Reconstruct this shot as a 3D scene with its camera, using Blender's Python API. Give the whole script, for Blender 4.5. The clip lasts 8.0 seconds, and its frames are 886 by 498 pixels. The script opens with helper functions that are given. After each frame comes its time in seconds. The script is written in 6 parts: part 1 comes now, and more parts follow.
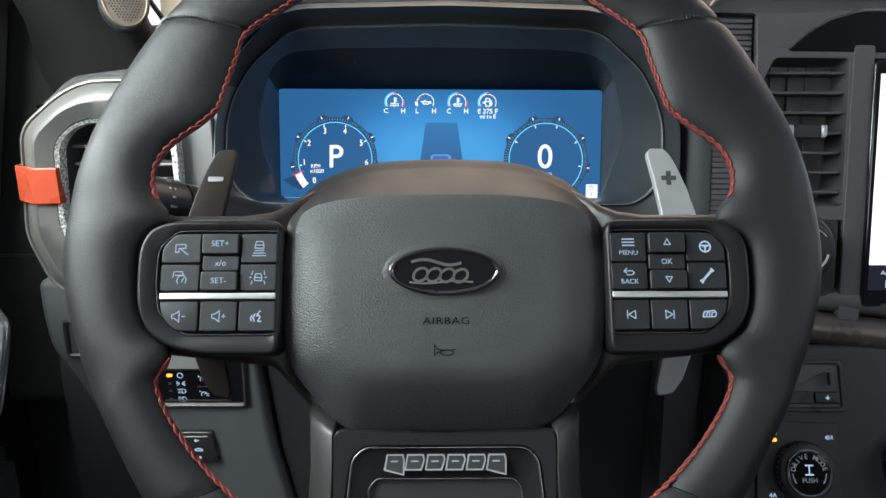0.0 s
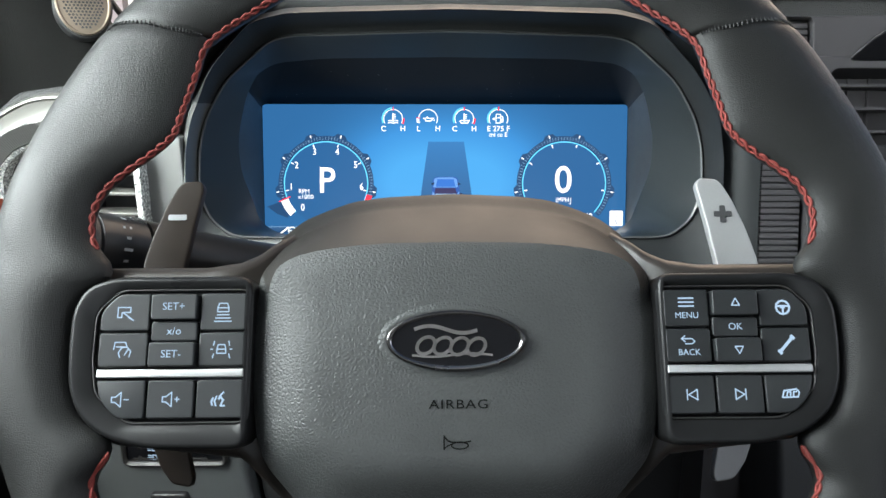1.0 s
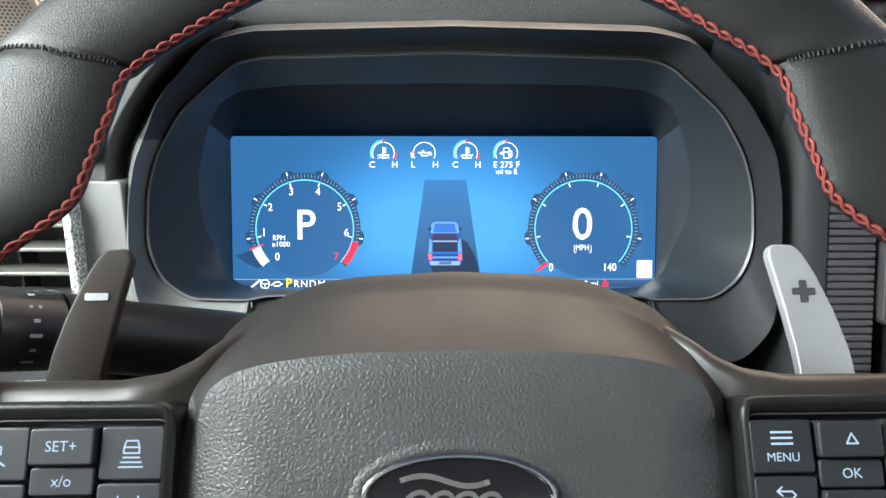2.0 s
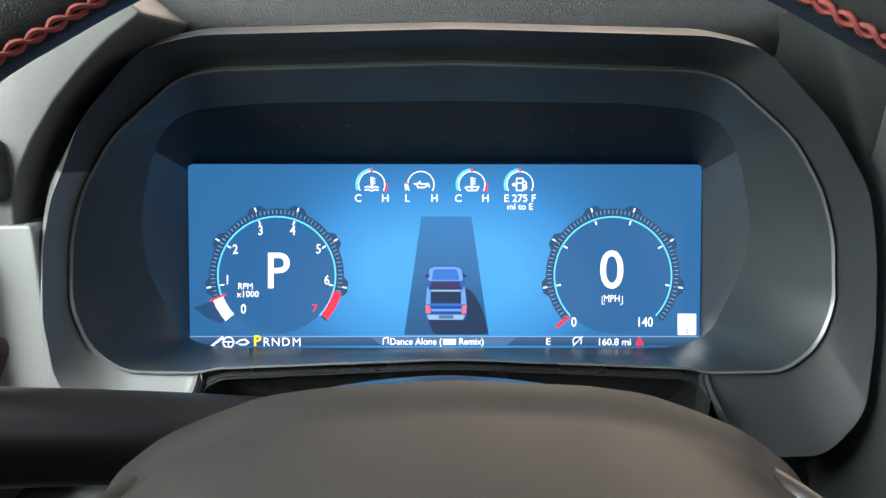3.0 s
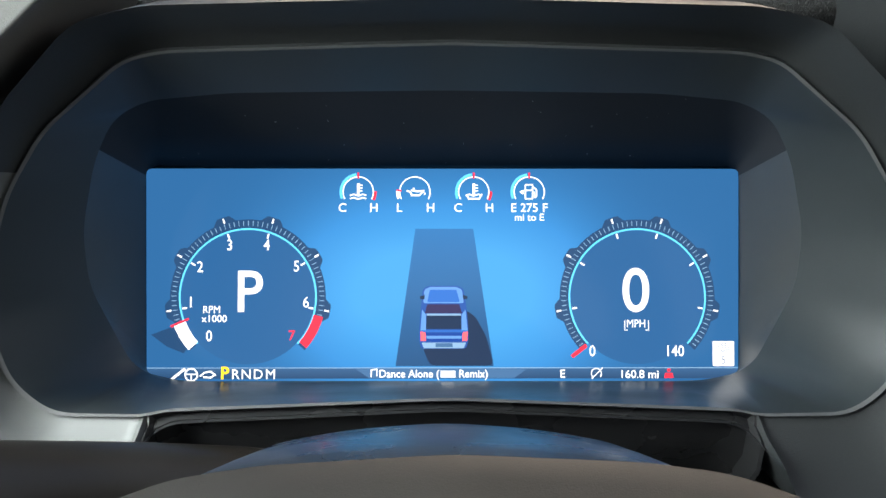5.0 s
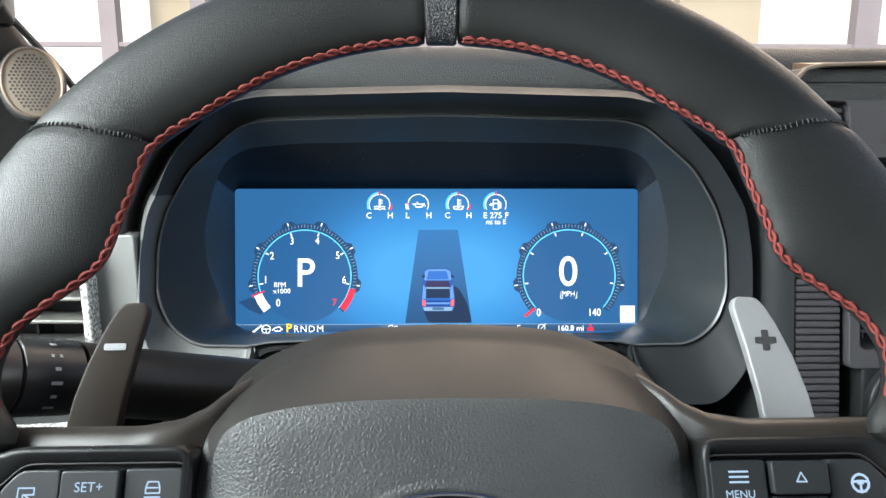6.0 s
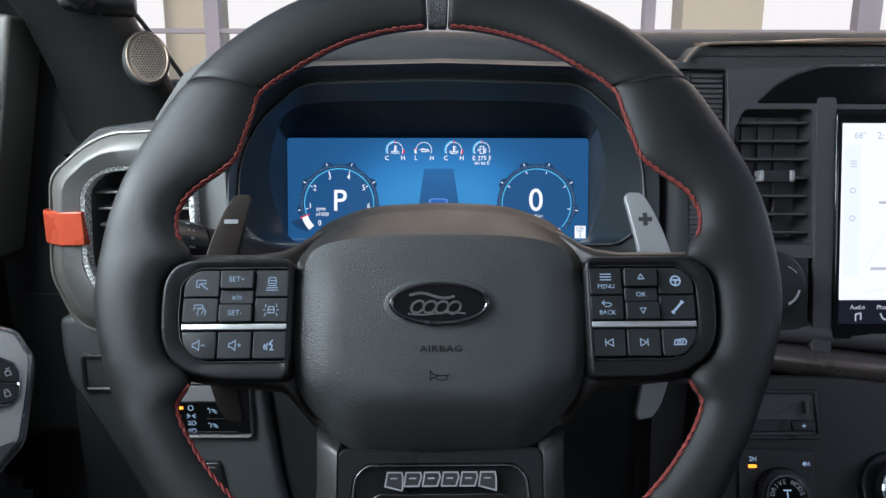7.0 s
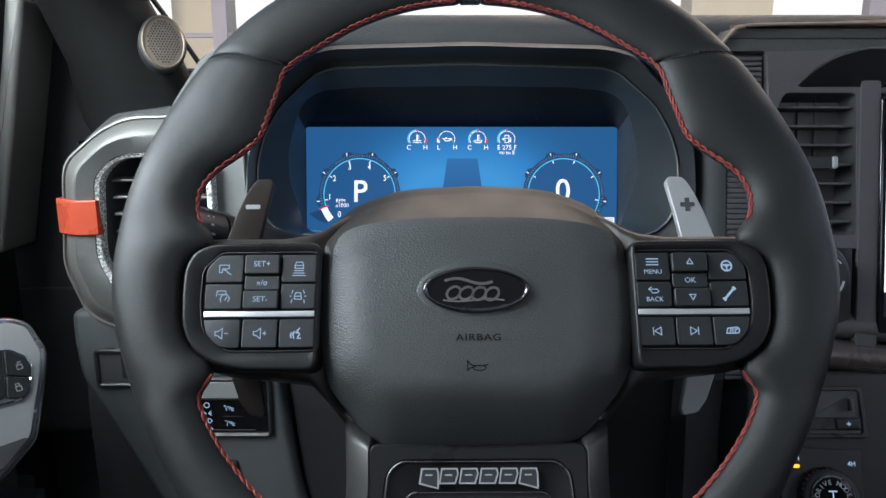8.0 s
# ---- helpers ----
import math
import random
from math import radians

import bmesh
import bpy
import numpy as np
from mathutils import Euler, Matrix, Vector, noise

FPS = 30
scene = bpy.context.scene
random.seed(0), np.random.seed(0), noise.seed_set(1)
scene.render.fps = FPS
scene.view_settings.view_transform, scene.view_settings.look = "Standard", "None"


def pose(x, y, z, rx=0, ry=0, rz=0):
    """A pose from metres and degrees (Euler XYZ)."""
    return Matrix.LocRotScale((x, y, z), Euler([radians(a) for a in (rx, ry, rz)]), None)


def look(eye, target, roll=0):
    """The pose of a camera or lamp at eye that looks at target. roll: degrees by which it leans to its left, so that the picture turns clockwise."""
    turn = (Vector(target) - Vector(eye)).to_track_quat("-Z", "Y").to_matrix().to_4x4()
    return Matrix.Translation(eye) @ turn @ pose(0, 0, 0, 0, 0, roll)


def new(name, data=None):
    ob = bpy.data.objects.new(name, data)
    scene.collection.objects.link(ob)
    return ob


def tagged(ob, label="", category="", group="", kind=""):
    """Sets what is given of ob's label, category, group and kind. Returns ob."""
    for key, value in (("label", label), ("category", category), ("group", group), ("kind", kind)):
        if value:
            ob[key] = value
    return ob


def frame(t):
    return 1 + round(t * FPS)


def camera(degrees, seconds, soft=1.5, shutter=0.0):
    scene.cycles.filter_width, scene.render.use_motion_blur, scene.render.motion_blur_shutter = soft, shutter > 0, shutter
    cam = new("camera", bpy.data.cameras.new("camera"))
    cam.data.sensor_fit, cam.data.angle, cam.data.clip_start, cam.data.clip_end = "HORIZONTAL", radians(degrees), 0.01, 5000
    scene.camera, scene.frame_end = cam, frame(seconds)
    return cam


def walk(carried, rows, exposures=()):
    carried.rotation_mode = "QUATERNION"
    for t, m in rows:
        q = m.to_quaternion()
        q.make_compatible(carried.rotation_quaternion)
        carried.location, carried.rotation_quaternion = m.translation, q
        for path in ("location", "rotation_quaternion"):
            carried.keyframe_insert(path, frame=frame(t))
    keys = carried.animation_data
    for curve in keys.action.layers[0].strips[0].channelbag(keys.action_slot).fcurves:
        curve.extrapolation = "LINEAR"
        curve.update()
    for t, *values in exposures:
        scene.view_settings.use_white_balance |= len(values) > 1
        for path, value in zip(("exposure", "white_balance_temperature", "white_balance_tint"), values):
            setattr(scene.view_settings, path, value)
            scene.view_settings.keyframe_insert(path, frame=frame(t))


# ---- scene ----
cam = camera(64.0, 8.0)
PATH = [
    (0, (-0.002, 0.361, 0.884), (0.012, 2.286, 0.342), 0.3),
    (0.5, (-0.005, 0.394, 0.884), (0.011, 2.32, 0.347), 0.2),
    (1, (-0.006, 0.437, 0.886), (0.009, 2.367, 0.362), 0.1),
    (1.5, (-0.003, 0.479, 0.889), (0.012, 2.414, 0.384), 0.1),
    (2, (-0.005, 0.523, 0.893), (0.012, 2.462, 0.403), 0.1),
    (2.2, (-0.004, 0.541, 0.896), (0.005, 2.48, 0.406), 0.0),
    (3.3, (-0.0019, 0.6233, 0.8862), (0.0057, 2.578, 0.4631), 0.08),
    (3.5, (-0.0012, 0.6316, 0.8811), (0.009, 2.589, 0.47), 0.0),
    (4, (-0.0014, 0.6519, 0.8783), (0.003, 2.61, 0.472), 0.1),
    (4.5, (-0.0014, 0.6595, 0.8774), (-0.005, 2.619, 0.477), -0.0),
    (4.7, (-0.0014, 0.6595, 0.8772), (0.0, 2.62, 0.483), 0.0),
    (5.8, (-0.0025, 0.5763, 0.9008), (0.0217, 2.5372, 0.5079), 0.19),
    (6, (-0.004, 0.5, 0.906), (0.028, 2.462, 0.516), 0.1),
    (6.3, (-0.0017, 0.4048, 0.9061), (0.0094, 2.364, 0.5042), -0.21),
    (6.5, (-0.002, 0.369, 0.901), (0.011, 2.327, 0.495), 0.0),
    (7, (0.001, 0.323, 0.89), (0.012, 2.277, 0.465), 0.1),
    (7.5, (0.0, 0.317, 0.887), (0.014, 2.272, 0.463), 0.2),
    (7.8, (-0.0018, 0.3195, 0.8861), (0.0035, 2.2749, 0.4658), 0.16),
    (8, (-0.015, 0.342, 0.874), (-0.021, 2.299, 0.463), 0.0),
]
EXPOSURES = [(0.0, 0.54, 6500, 10), (0.5, 0.70, 6500, 10), (1.0, 0.86, 6550, 10), (1.5, 1.10, 6600, 10), (2.2, 1.00, 6600, 10), (3.5, 0.90, 6600, 10), (4.7, 0.94, 6600, 10), (5.8, 0.98, 6500, 10), (6.1, 0.78, 6500, 10), (6.5, 0.30, 6250, 12), (7.0, 0.10, 6020, 13), (7.8, 0.16, 6020, 13), (8.0, 0.26, 6100, 12)]
walk(cam, [(t, look(eye, target, roll)) for t, eye, target, roll in PATH], EXPOSURES)

# ---- world and light ----
world = bpy.data.worlds.new("world")
scene.world = world
world.use_nodes = True
wn = world.node_tree.nodes
sky = wn.new("ShaderNodeTexSky")
sky.sky_type = "NISHITA"
sky.sun_disc = False
sky.sun_elevation, sky.sun_rotation = radians(42), radians(200)
world.node_tree.links.new(sky.outputs[0], wn["Background"].inputs[0])
wn["Background"].inputs[1].default_value = 0.15
sun = new("sun", bpy.data.lights.new("sun", "SUN"))
sun.data.energy, sun.data.angle, sun.data.color = 1.5, radians(12), (1.0, 0.95, 0.88)
sun.matrix_world = look((-3, -8, 9), (0, 1, 1))


def window_light(name, eye, target, w, h, power, color=(1, 1, 1)):
    """Daylight that enters by a window's opening."""
    ob = new(name, bpy.data.lights.new(name, "AREA"))
    ob.data.shape, ob.data.size, ob.data.size_y = "RECTANGLE", w, h
    ob.data.energy, ob.data.color = power, color
    ob.matrix_world = look(eye, target)
    return ob


window_light("daylight_driver_window", (-0.485, 0.64, 1.12), (0.1, 0.70, 0.80), 0.52, 0.40, 16.0, (0.90, 0.99, 0.985))
window_light("daylight_passenger_window", (1.28, 0.25, 1.18), (0.1, 0.5, 0.9), 1.0, 0.40, 3.6, (0.94, 0.97, 1.0))
window_light("daylight_windshield", (0.26, 1.25, 1.24), (0.1, 0.5, 0.8), 0.95, 0.34, 4.0, (1.0, 0.78, 0.57))
window_light("daylight_rear_window", (0.20, -1.20, 1.25), (0.05, 0.8, 0.85), 1.5, 0.5, 2.9, (0.94, 1.0, 0.99))


# ---- materials ----
def material(name, color, rough=0.5, metal=0.0, grain=0.0, grain_size=900.0, vary=0.12, rough_vary=0.08, spec=0.5, stain=25.0, kind="noise"):
    """A surface with two scales of variation in colour and gloss, and a fine relief."""
    m = bpy.data.materials.new(name)
    m.use_nodes = True
    nt = m.node_tree
    b = nt.nodes["Principled BSDF"]
    b.inputs["Roughness"].default_value = rough
    b.inputs["Metallic"].default_value = metal
    b.inputs["Specular IOR Level"].default_value = spec
    tc = nt.nodes.new("ShaderNodeTexCoord")
    big = nt.nodes.new("ShaderNodeTexNoise")
    big.inputs["Scale"].default_value = stain
    big.inputs["Detail"].default_value = 4
    nt.links.new(tc.outputs["Object"], big.inputs["Vector"])
    fine = nt.nodes.new("ShaderNodeTexNoise")
    fine.inputs["Scale"].default_value = grain_size
    fine.inputs["Detail"].default_value = 3
    nt.links.new(tc.outputs["Object"], fine.inputs["Vector"])
    ramp = nt.nodes.new("ShaderNodeMapRange")
    ramp.inputs["From Min"].default_value, ramp.inputs["From Max"].default_value = 0.3, 0.7
    ramp.inputs["To Min"].default_value, ramp.inputs["To Max"].default_value = 1 - vary, 1 + vary
    nt.links.new(big.outputs["Fac"], ramp.inputs["Value"])
    ramp2 = nt.nodes.new("ShaderNodeMapRange")
    ramp2.inputs["From Min"].default_value, ramp2.inputs["From Max"].default_value = 0.3, 0.7
    ramp2.inputs["To Min"].default_value, ramp2.inputs["To Max"].default_value = 1 - vary * 0.7, 1 + vary * 0.7
    nt.links.new(fine.outputs["Fac"], ramp2.inputs["Value"])
    mul = nt.nodes.new("ShaderNodeMath")
    mul.operation = "MULTIPLY"
    nt.links.new(ramp.outputs[0], mul.inputs[0])
    nt.links.new(ramp2.outputs[0], mul.inputs[1])
    mix = nt.nodes.new("ShaderNodeVectorMath")
    mix.operation = "SCALE"
    mix.inputs[0].default_value = color
    nt.links.new(mul.outputs[0], mix.inputs["Scale"])
    nt.links.new(mix.outputs[0], b.inputs["Base Color"])
    rr = nt.nodes.new("ShaderNodeMapRange")
    rr.inputs["From Min"].default_value, rr.inputs["From Max"].default_value = 0.3, 0.7
    rr.inputs["To Min"].default_value, rr.inputs["To Max"].default_value = max(rough - rough_vary, 0.02), min(rough + rough_vary, 1)
    nt.links.new(big.outputs["Fac"], rr.inputs["Value"])
    nt.links.new(rr.outputs[0], b.inputs["Roughness"])
    if grain > 0:
        bump = nt.nodes.new("ShaderNodeBump")
        bump.inputs["Strength"].default_value = grain
        bump.inputs["Distance"].default_value = 0.0006
        if kind == "leather":
            vo = nt.nodes.new("ShaderNodeTexVoronoi")
            vo.feature = "DISTANCE_TO_EDGE"
            vo.inputs["Scale"].default_value = grain_size * 0.5
            nt.links.new(tc.outputs["Object"], vo.inputs["Vector"])
            sm = nt.nodes.new("ShaderNodeMapRange")
            sm.inputs["From Max"].default_value = 0.25
            nt.links.new(vo.outputs["Distance"], sm.inputs["Value"])
            add = nt.nodes.new("ShaderNodeMath")
            add.operation = "MULTIPLY_ADD"
            add.inputs[1].default_value = 0.6
            nt.links.new(fine.outputs["Fac"], add.inputs[0])
            nt.links.new(sm.outputs[0], add.inputs[2])
            nt.links.new(add.outputs[0], bump.inputs["Height"])
        elif kind == "hide":
            warp = nt.nodes.new("ShaderNodeVectorMath")
            warp.operation = "MULTIPLY_ADD"
            warp.inputs[1].default_value = (0.0011, 0.0011, 0.0011)
            nt.links.new(fine.outputs["Color"], warp.inputs[0])
            nt.links.new(tc.outputs["Object"], warp.inputs[2])
            vo = nt.nodes.new("ShaderNodeTexVoronoi")
            vo.feature = "DISTANCE_TO_EDGE"
            vo.inputs["Scale"].default_value = grain_size * 0.5
            nt.links.new(warp.outputs[0], vo.inputs["Vector"])
            sm = nt.nodes.new("ShaderNodeMapRange")
            sm.interpolation_type = "SMOOTHSTEP"
            sm.inputs["From Max"].default_value = 0.32
            nt.links.new(vo.outputs["Distance"], sm.inputs["Value"])
            add = nt.nodes.new("ShaderNodeMath")
            add.operation = "MULTIPLY_ADD"
            add.inputs[1].default_value = 0.5
            nt.links.new(fine.outputs["Fac"], add.inputs[0])
            nt.links.new(sm.outputs[0], add.inputs[2])
            nt.links.new(add.outputs[0], bump.inputs["Height"])
        elif kind == "ribs":
            mv = nt.nodes.new("ShaderNodeMapping")
            mv.inputs["Location"].default_value = (0.236, 0.779, 0)
            mv.inputs["Rotation"].default_value = (radians(90), 0, 0)
            nt.links.new(tc.outputs["Object"], mv.inputs["Vector"])
            fan = nt.nodes.new("ShaderNodeTexGradient")
            fan.gradient_type = "RADIAL"
            nt.links.new(mv.outputs[0], fan.inputs["Vector"])
            turns = nt.nodes.new("ShaderNodeMath")
            turns.operation = "MULTIPLY"
            turns.inputs[1].default_value = grain_size * 2 * math.pi
            nt.links.new(fan.outputs["Fac"], turns.inputs[0])
            wv = nt.nodes.new("ShaderNodeMath")
            wv.operation = "SINE"
            nt.links.new(turns.outputs[0], wv.inputs[0])
            nt.links.new(wv.outputs[0], bump.inputs["Height"])
        else:
            nt.links.new(fine.outputs["Fac"], bump.inputs["Height"])
        nt.links.new(bump.outputs[0], b.inputs["Normal"])
    return m


def glow(name, color, strength=1.0):
    """A part of a lit display or a backlit mark."""
    m = bpy.data.materials.new(name)
    m.use_nodes = True
    b = m.node_tree.nodes["Principled BSDF"]
    b.inputs["Base Color"].default_value = (0.01, 0.01, 0.012, 1)
    b.inputs["Roughness"].default_value = 0.12
    b.inputs["Specular IOR Level"].default_value = 0.04
    b.inputs["Emission Color"].default_value = (*color, 1)
    b.inputs["Emission Strength"].default_value = strength
    return m


LEATHER = material("black_leather", (0.0125, 0.0126, 0.0123), 0.45, spec=0.22, grain=0.22, grain_size=2200, vary=0.08, kind="leather")
LEATHER_PERF = material("black_textured_leather", (0.022, 0.022, 0.024), 0.5, grain=0.9, grain_size=1500, kind="leather")
PAD = material("grained_black_vinyl", (0.034, 0.0355, 0.035), 0.45, spec=0.34, grain=0.32, grain_size=1200, vary=0.10, kind="hide")
PADTOP = material("smooth_moulded_vinyl", (0.018, 0.0168, 0.0155), 0.46, spec=0.22, grain=0.10, grain_size=3500, vary=0.05)
# Left paddle: same metal as PADDLE, its shade put into a dark brown
SHADED_PADDLE = material("shaded_paddle_metal", (0.026, 0.019, 0.015), 0.45, spec=0.2, grain=0.10, grain_size=2500, vary=0.06)
WALL = material("smooth_dark_surround", (0.028, 0.033, 0.035), 0.40, spec=0.30, grain=0.05, grain_size=3000, vary=0.06)
FUNNEL = material("fine_grained_grey_surround", (0.050, 0.049, 0.044), 0.40, spec=0.35, grain=0.15, grain_size=3000, vary=0.06)
STACK = material("black_fascia_plastic", (0.060, 0.056, 0.059), 0.48, spec=0.35, grain=0.25, grain_size=1800, vary=0.08)
CONSOLE = material("matt_black_console", (0.019, 0.019, 0.0195), 0.52, spec=0.3, grain=0.25, grain_size=1800, vary=0.1)
SATIN = material("satin_black_plastic", (0.022, 0.022, 0.023), 0.30, spec=0.3, grain=0.05, grain_size=2500, vary=0.1)
POD = material("pod_black_plastic", (0.009, 0.009, 0.0093), 0.33, spec=0.16, grain=0.05, grain_size=2500, vary=0.1)
PILLAR = material("black_pillar_vinyl", (0.013, 0.013, 0.0125), 0.6, spec=0.3, grain=0.35, grain_size=1400, vary=0.1, kind="leather")
DOORBLK = material("black_door_cloth", (0.016, 0.016, 0.016), 0.8, spec=0.2, grain=0.3, grain_size=900)
SATIN2 = material("satin_dark_grey_plastic", (0.024, 0.023, 0.022), 0.42, metal=0.1, grain=0.05, grain_size=2500, vary=0.06)
SHROUD = material("dark_bronze_plastic", (0.018, 0.0145, 0.012), 0.40, grain=0.04, grain_size=2500, vary=0.1)
SOFT = material("soft_black_dash", (0.028, 0.028, 0.028), 0.62, grain=0.5, grain_size=1400, vary=0.1, kind="leather")
DASH = material("charcoal_dash_plastic", (0.068, 0.073, 0.074), 0.55, spec=0.4, grain=0.3, grain_size=1800, vary=0.08)
DARK = material("deep_black_plastic", (0.035, 0.035, 0.036), 0.6, grain=0.2, grain_size=1500)
PIANO = material("piano_black", (0.006, 0.006, 0.007), 0.08, vary=0.05, rough_vary=0.04)
GLASSBLK = material("black_display_glass", (0.030, 0.031, 0.034), 0.34, vary=0.05, rough_vary=0.04, spec=0.01)
LIP = material("satin_grey_lip", (0.11, 0.11, 0.11), 0.35, metal=0.3, vary=0.05)
BUTTON = material("rubbery_black_button", (0.017, 0.018, 0.019), 0.42, spec=0.22, grain=0.08, grain_size=3000)
GREY = material("satin_silver_paint", (0.36, 0.365, 0.355), 0.48, metal=0.4, grain=0.06, grain_size=3500, vary=0.05)
VENTGREY = material("satin_vent_silver", (0.165, 0.160, 0.146), 0.45, metal=0.4, grain=0.06, grain_size=3500, vary=0.05)
EMBLEM = material("brushed_emblem_metal", (0.13, 0.12, 0.12), 0.45, metal=0.5)
SWEEP = material("dark_bronze_sweep", (0.13, 0.105, 0.095), 0.30, metal=0.7, vary=0.06)
COWL = material("grey_cowl_vinyl", (0.10, 0.10, 0.095), 0.55, spec=0.35, grain=0.3, grain_size=1800, vary=0.06)
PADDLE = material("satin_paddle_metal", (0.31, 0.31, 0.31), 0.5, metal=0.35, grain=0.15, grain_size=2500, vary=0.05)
PANEL = material("satin_silver_panel", (0.20, 0.20, 0.193), 0.5, metal=0.2, grain=0.1, grain_size=2500, vary=0.05)
# Lighter copy of HOOD: daylight on its left flank is put into the colour
HOOD_LIT = material("lit_hood_plastic", (0.105, 0.108, 0.105), 0.5, spec=0.4, grain=0.1, grain_size=2500, vary=0.05)
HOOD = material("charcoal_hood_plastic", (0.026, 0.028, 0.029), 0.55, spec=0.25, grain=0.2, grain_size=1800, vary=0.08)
RIBBED = material("ribbed_grey_trim", (0.115, 0.113, 0.107), 0.42, metal=0.5, grain=0.30, grain_size=300, vary=0.05, kind="ribs")
CHROME = material("satin_chrome", (0.62, 0.62, 0.63), 0.22, metal=1.0, grain=0.02, grain_size=3000, vary=0.04)
DCHROME = material("dark_chrome", (0.22, 0.21, 0.21), 0.25, metal=1.0, vary=0.05)
ALU = material("brushed_aluminium", (0.34, 0.34, 0.34), 0.46, metal=0.6, grain=0.15, grain_size=2500, vary=0.06)
ORANGE = material("orange_anodised_accent", (0.48, 0.075, 0.036), 0.30, metal=0.1, grain=0.05, grain_size=2500, vary=0.05)
THREAD = material("red_thread", (0.16, 0.023, 0.018), 0.8, grain=0.5, grain_size=4000, vary=0.15)
BTHREAD = material("black_thread", (0.012, 0.012, 0.013), 0.7, grain=0.5, grain_size=4000)
SPARKLE = material("speckled_metal_weave", (0.60, 0.60, 0.57), 0.35, metal=0.4, grain=1.0, grain_size=700, vary=0.9, stain=600)
BRONZE = material("bronze_trim", (0.42, 0.28, 0.19), 0.35, metal=0.8, grain=0.1, grain_size=2500)
SPEAKER = material("champagne_aluminium", (0.27, 0.215, 0.165), 0.42, metal=0.6, grain=0.1, grain_size=3000, vary=0.05)
HEADLINER = material("dark_headliner_cloth", (0.16, 0.16, 0.16), 0.9, grain=0.5, grain_size=900)
CLOTH = material("black_cloth", (0.05, 0.05, 0.052), 0.85, grain=0.5, grain_size=700)
MARK = glow("pale_blue_mark", (0.52, 0.72, 0.95), 0.58)
GREYMARK = material("grey_print", (0.42, 0.43, 0.44), 0.5)
EMBOSS = material("dark_emboss", (0.005, 0.005, 0.005), 0.9, spec=0.1)
AMBER = glow("amber_lamp", (1.0, 0.28, 0.02), 2.5)
CONCRETE = material("concrete_ground", (0.42, 0.40, 0.37), 0.85, grain=0.3, grain_size=60, stain=1.5)
BEIGE = material("beige_stucco", (0.62, 0.52, 0.36), 0.85, grain=0.3, grain_size=80, stain=1.0, vary=0.06)
MAUVE = material("taupe_window_frame", (0.38, 0.32, 0.31), 0.5, metal=0.2, stain=3, vary=0.08)


# ---- mesh helpers ----
def part(name, bm, mat, parent=None, label="", smooth=True, sharp=35):
    """Links a bmesh as one mesh object, under a thing or a part."""
    bmesh.ops.recalc_face_normals(bm, faces=bm.faces)
    me = bpy.data.meshes.new(name)
    bm.to_mesh(me)
    bm.free()
    me.materials.append(mat)
    if smooth:
        me.shade_smooth()
        me.set_sharp_from_angle(angle=radians(sharp))
    ob = new(name, me)
    if parent is not None:
        ob.parent = parent
    if label:
        ob["label"] = label
    return ob


def thing(name, label, category, m=Matrix.Identity(4), group="", kind=""):
    ob = new(name)
    ob.empty_display_size = 0.02
    ob.matrix_world = m
    return tagged(ob, label, category, group, kind)


def basis(origin, lean=0.0, turn=0.0):
    """A face's frame: x across, y up along the face, z out of it towards the driver; lean: its top's degrees away from the driver."""
    a = radians(lean)
    r = Matrix(((1, 0, 0), (0, math.sin(a), -math.cos(a)), (0, math.cos(a), math.sin(a)))).to_4x4()
    return Matrix.Translation(origin) @ Matrix.Rotation(radians(turn), 4, "Z") @ r


def rounded(pts, r=0.004, n=5):
    """A closed outline with its corners rounded; r is one radius or one for each corner."""
    out = []
    k = len(pts)
    for i in range(k):
        a, b, c = Vector(pts[i - 1]), Vector(pts[i]), Vector(pts[(i + 1) % k])
        rr = r[i] if isinstance(r, (list, tuple)) else r
        u, v = (a - b), (c - b)
        d = min(rr, u.length * 0.45, v.length * 0.45)
        if d < 1e-6:
            out.append(tuple(b))
            continue
        p, q = b + u.normalized() * d, b + v.normalized() * d
        for j in range(n + 1):
            s = j / n
            out.append(tuple(p * (1 - s) ** 2 + b * 2 * s * (1 - s) + q * s * s))
    return out


def mirror(half):
    """A closed outline from the half at x >= 0, given from top to bottom."""
    return list(half) + [(-x, y) for x, y in reversed(half) if abs(x) > 1e-6]


def rect(x0, x1, y0, y1):
    return [(x0, y0), (x1, y0), (x1, y1), (x0, y1)]


def grown(pts, d):
    """The outline moved outwards (d > 0) or inwards, corner by corner."""
    k = len(pts)
    area = sum(pts[i - 1][0] * pts[i][1] - pts[i][0] * pts[i - 1][1] for i in range(k))
    s = 1 if area > 0 else -1
    out = []
    for i in range(k):
        a, b, c = Vector(pts[i - 1]), Vector(pts[i]), Vector(pts[(i + 1) % k])
        e, f = b - a, c - b
        if e.length < 1e-9 or f.length < 1e-9:
            out.append(tuple(b))
            continue
        n1, n2 = Vector((e.y, -e.x)).normalized(), Vector((f.y, -f.x)).normalized()
        n = n1 + n2
        n = n / max(n.length_squared, 0.6) * 2 if n.length > 1e-6 else n1
        out.append((b.x + n.x * d * s, b.y + n.y * d * s))
    return out


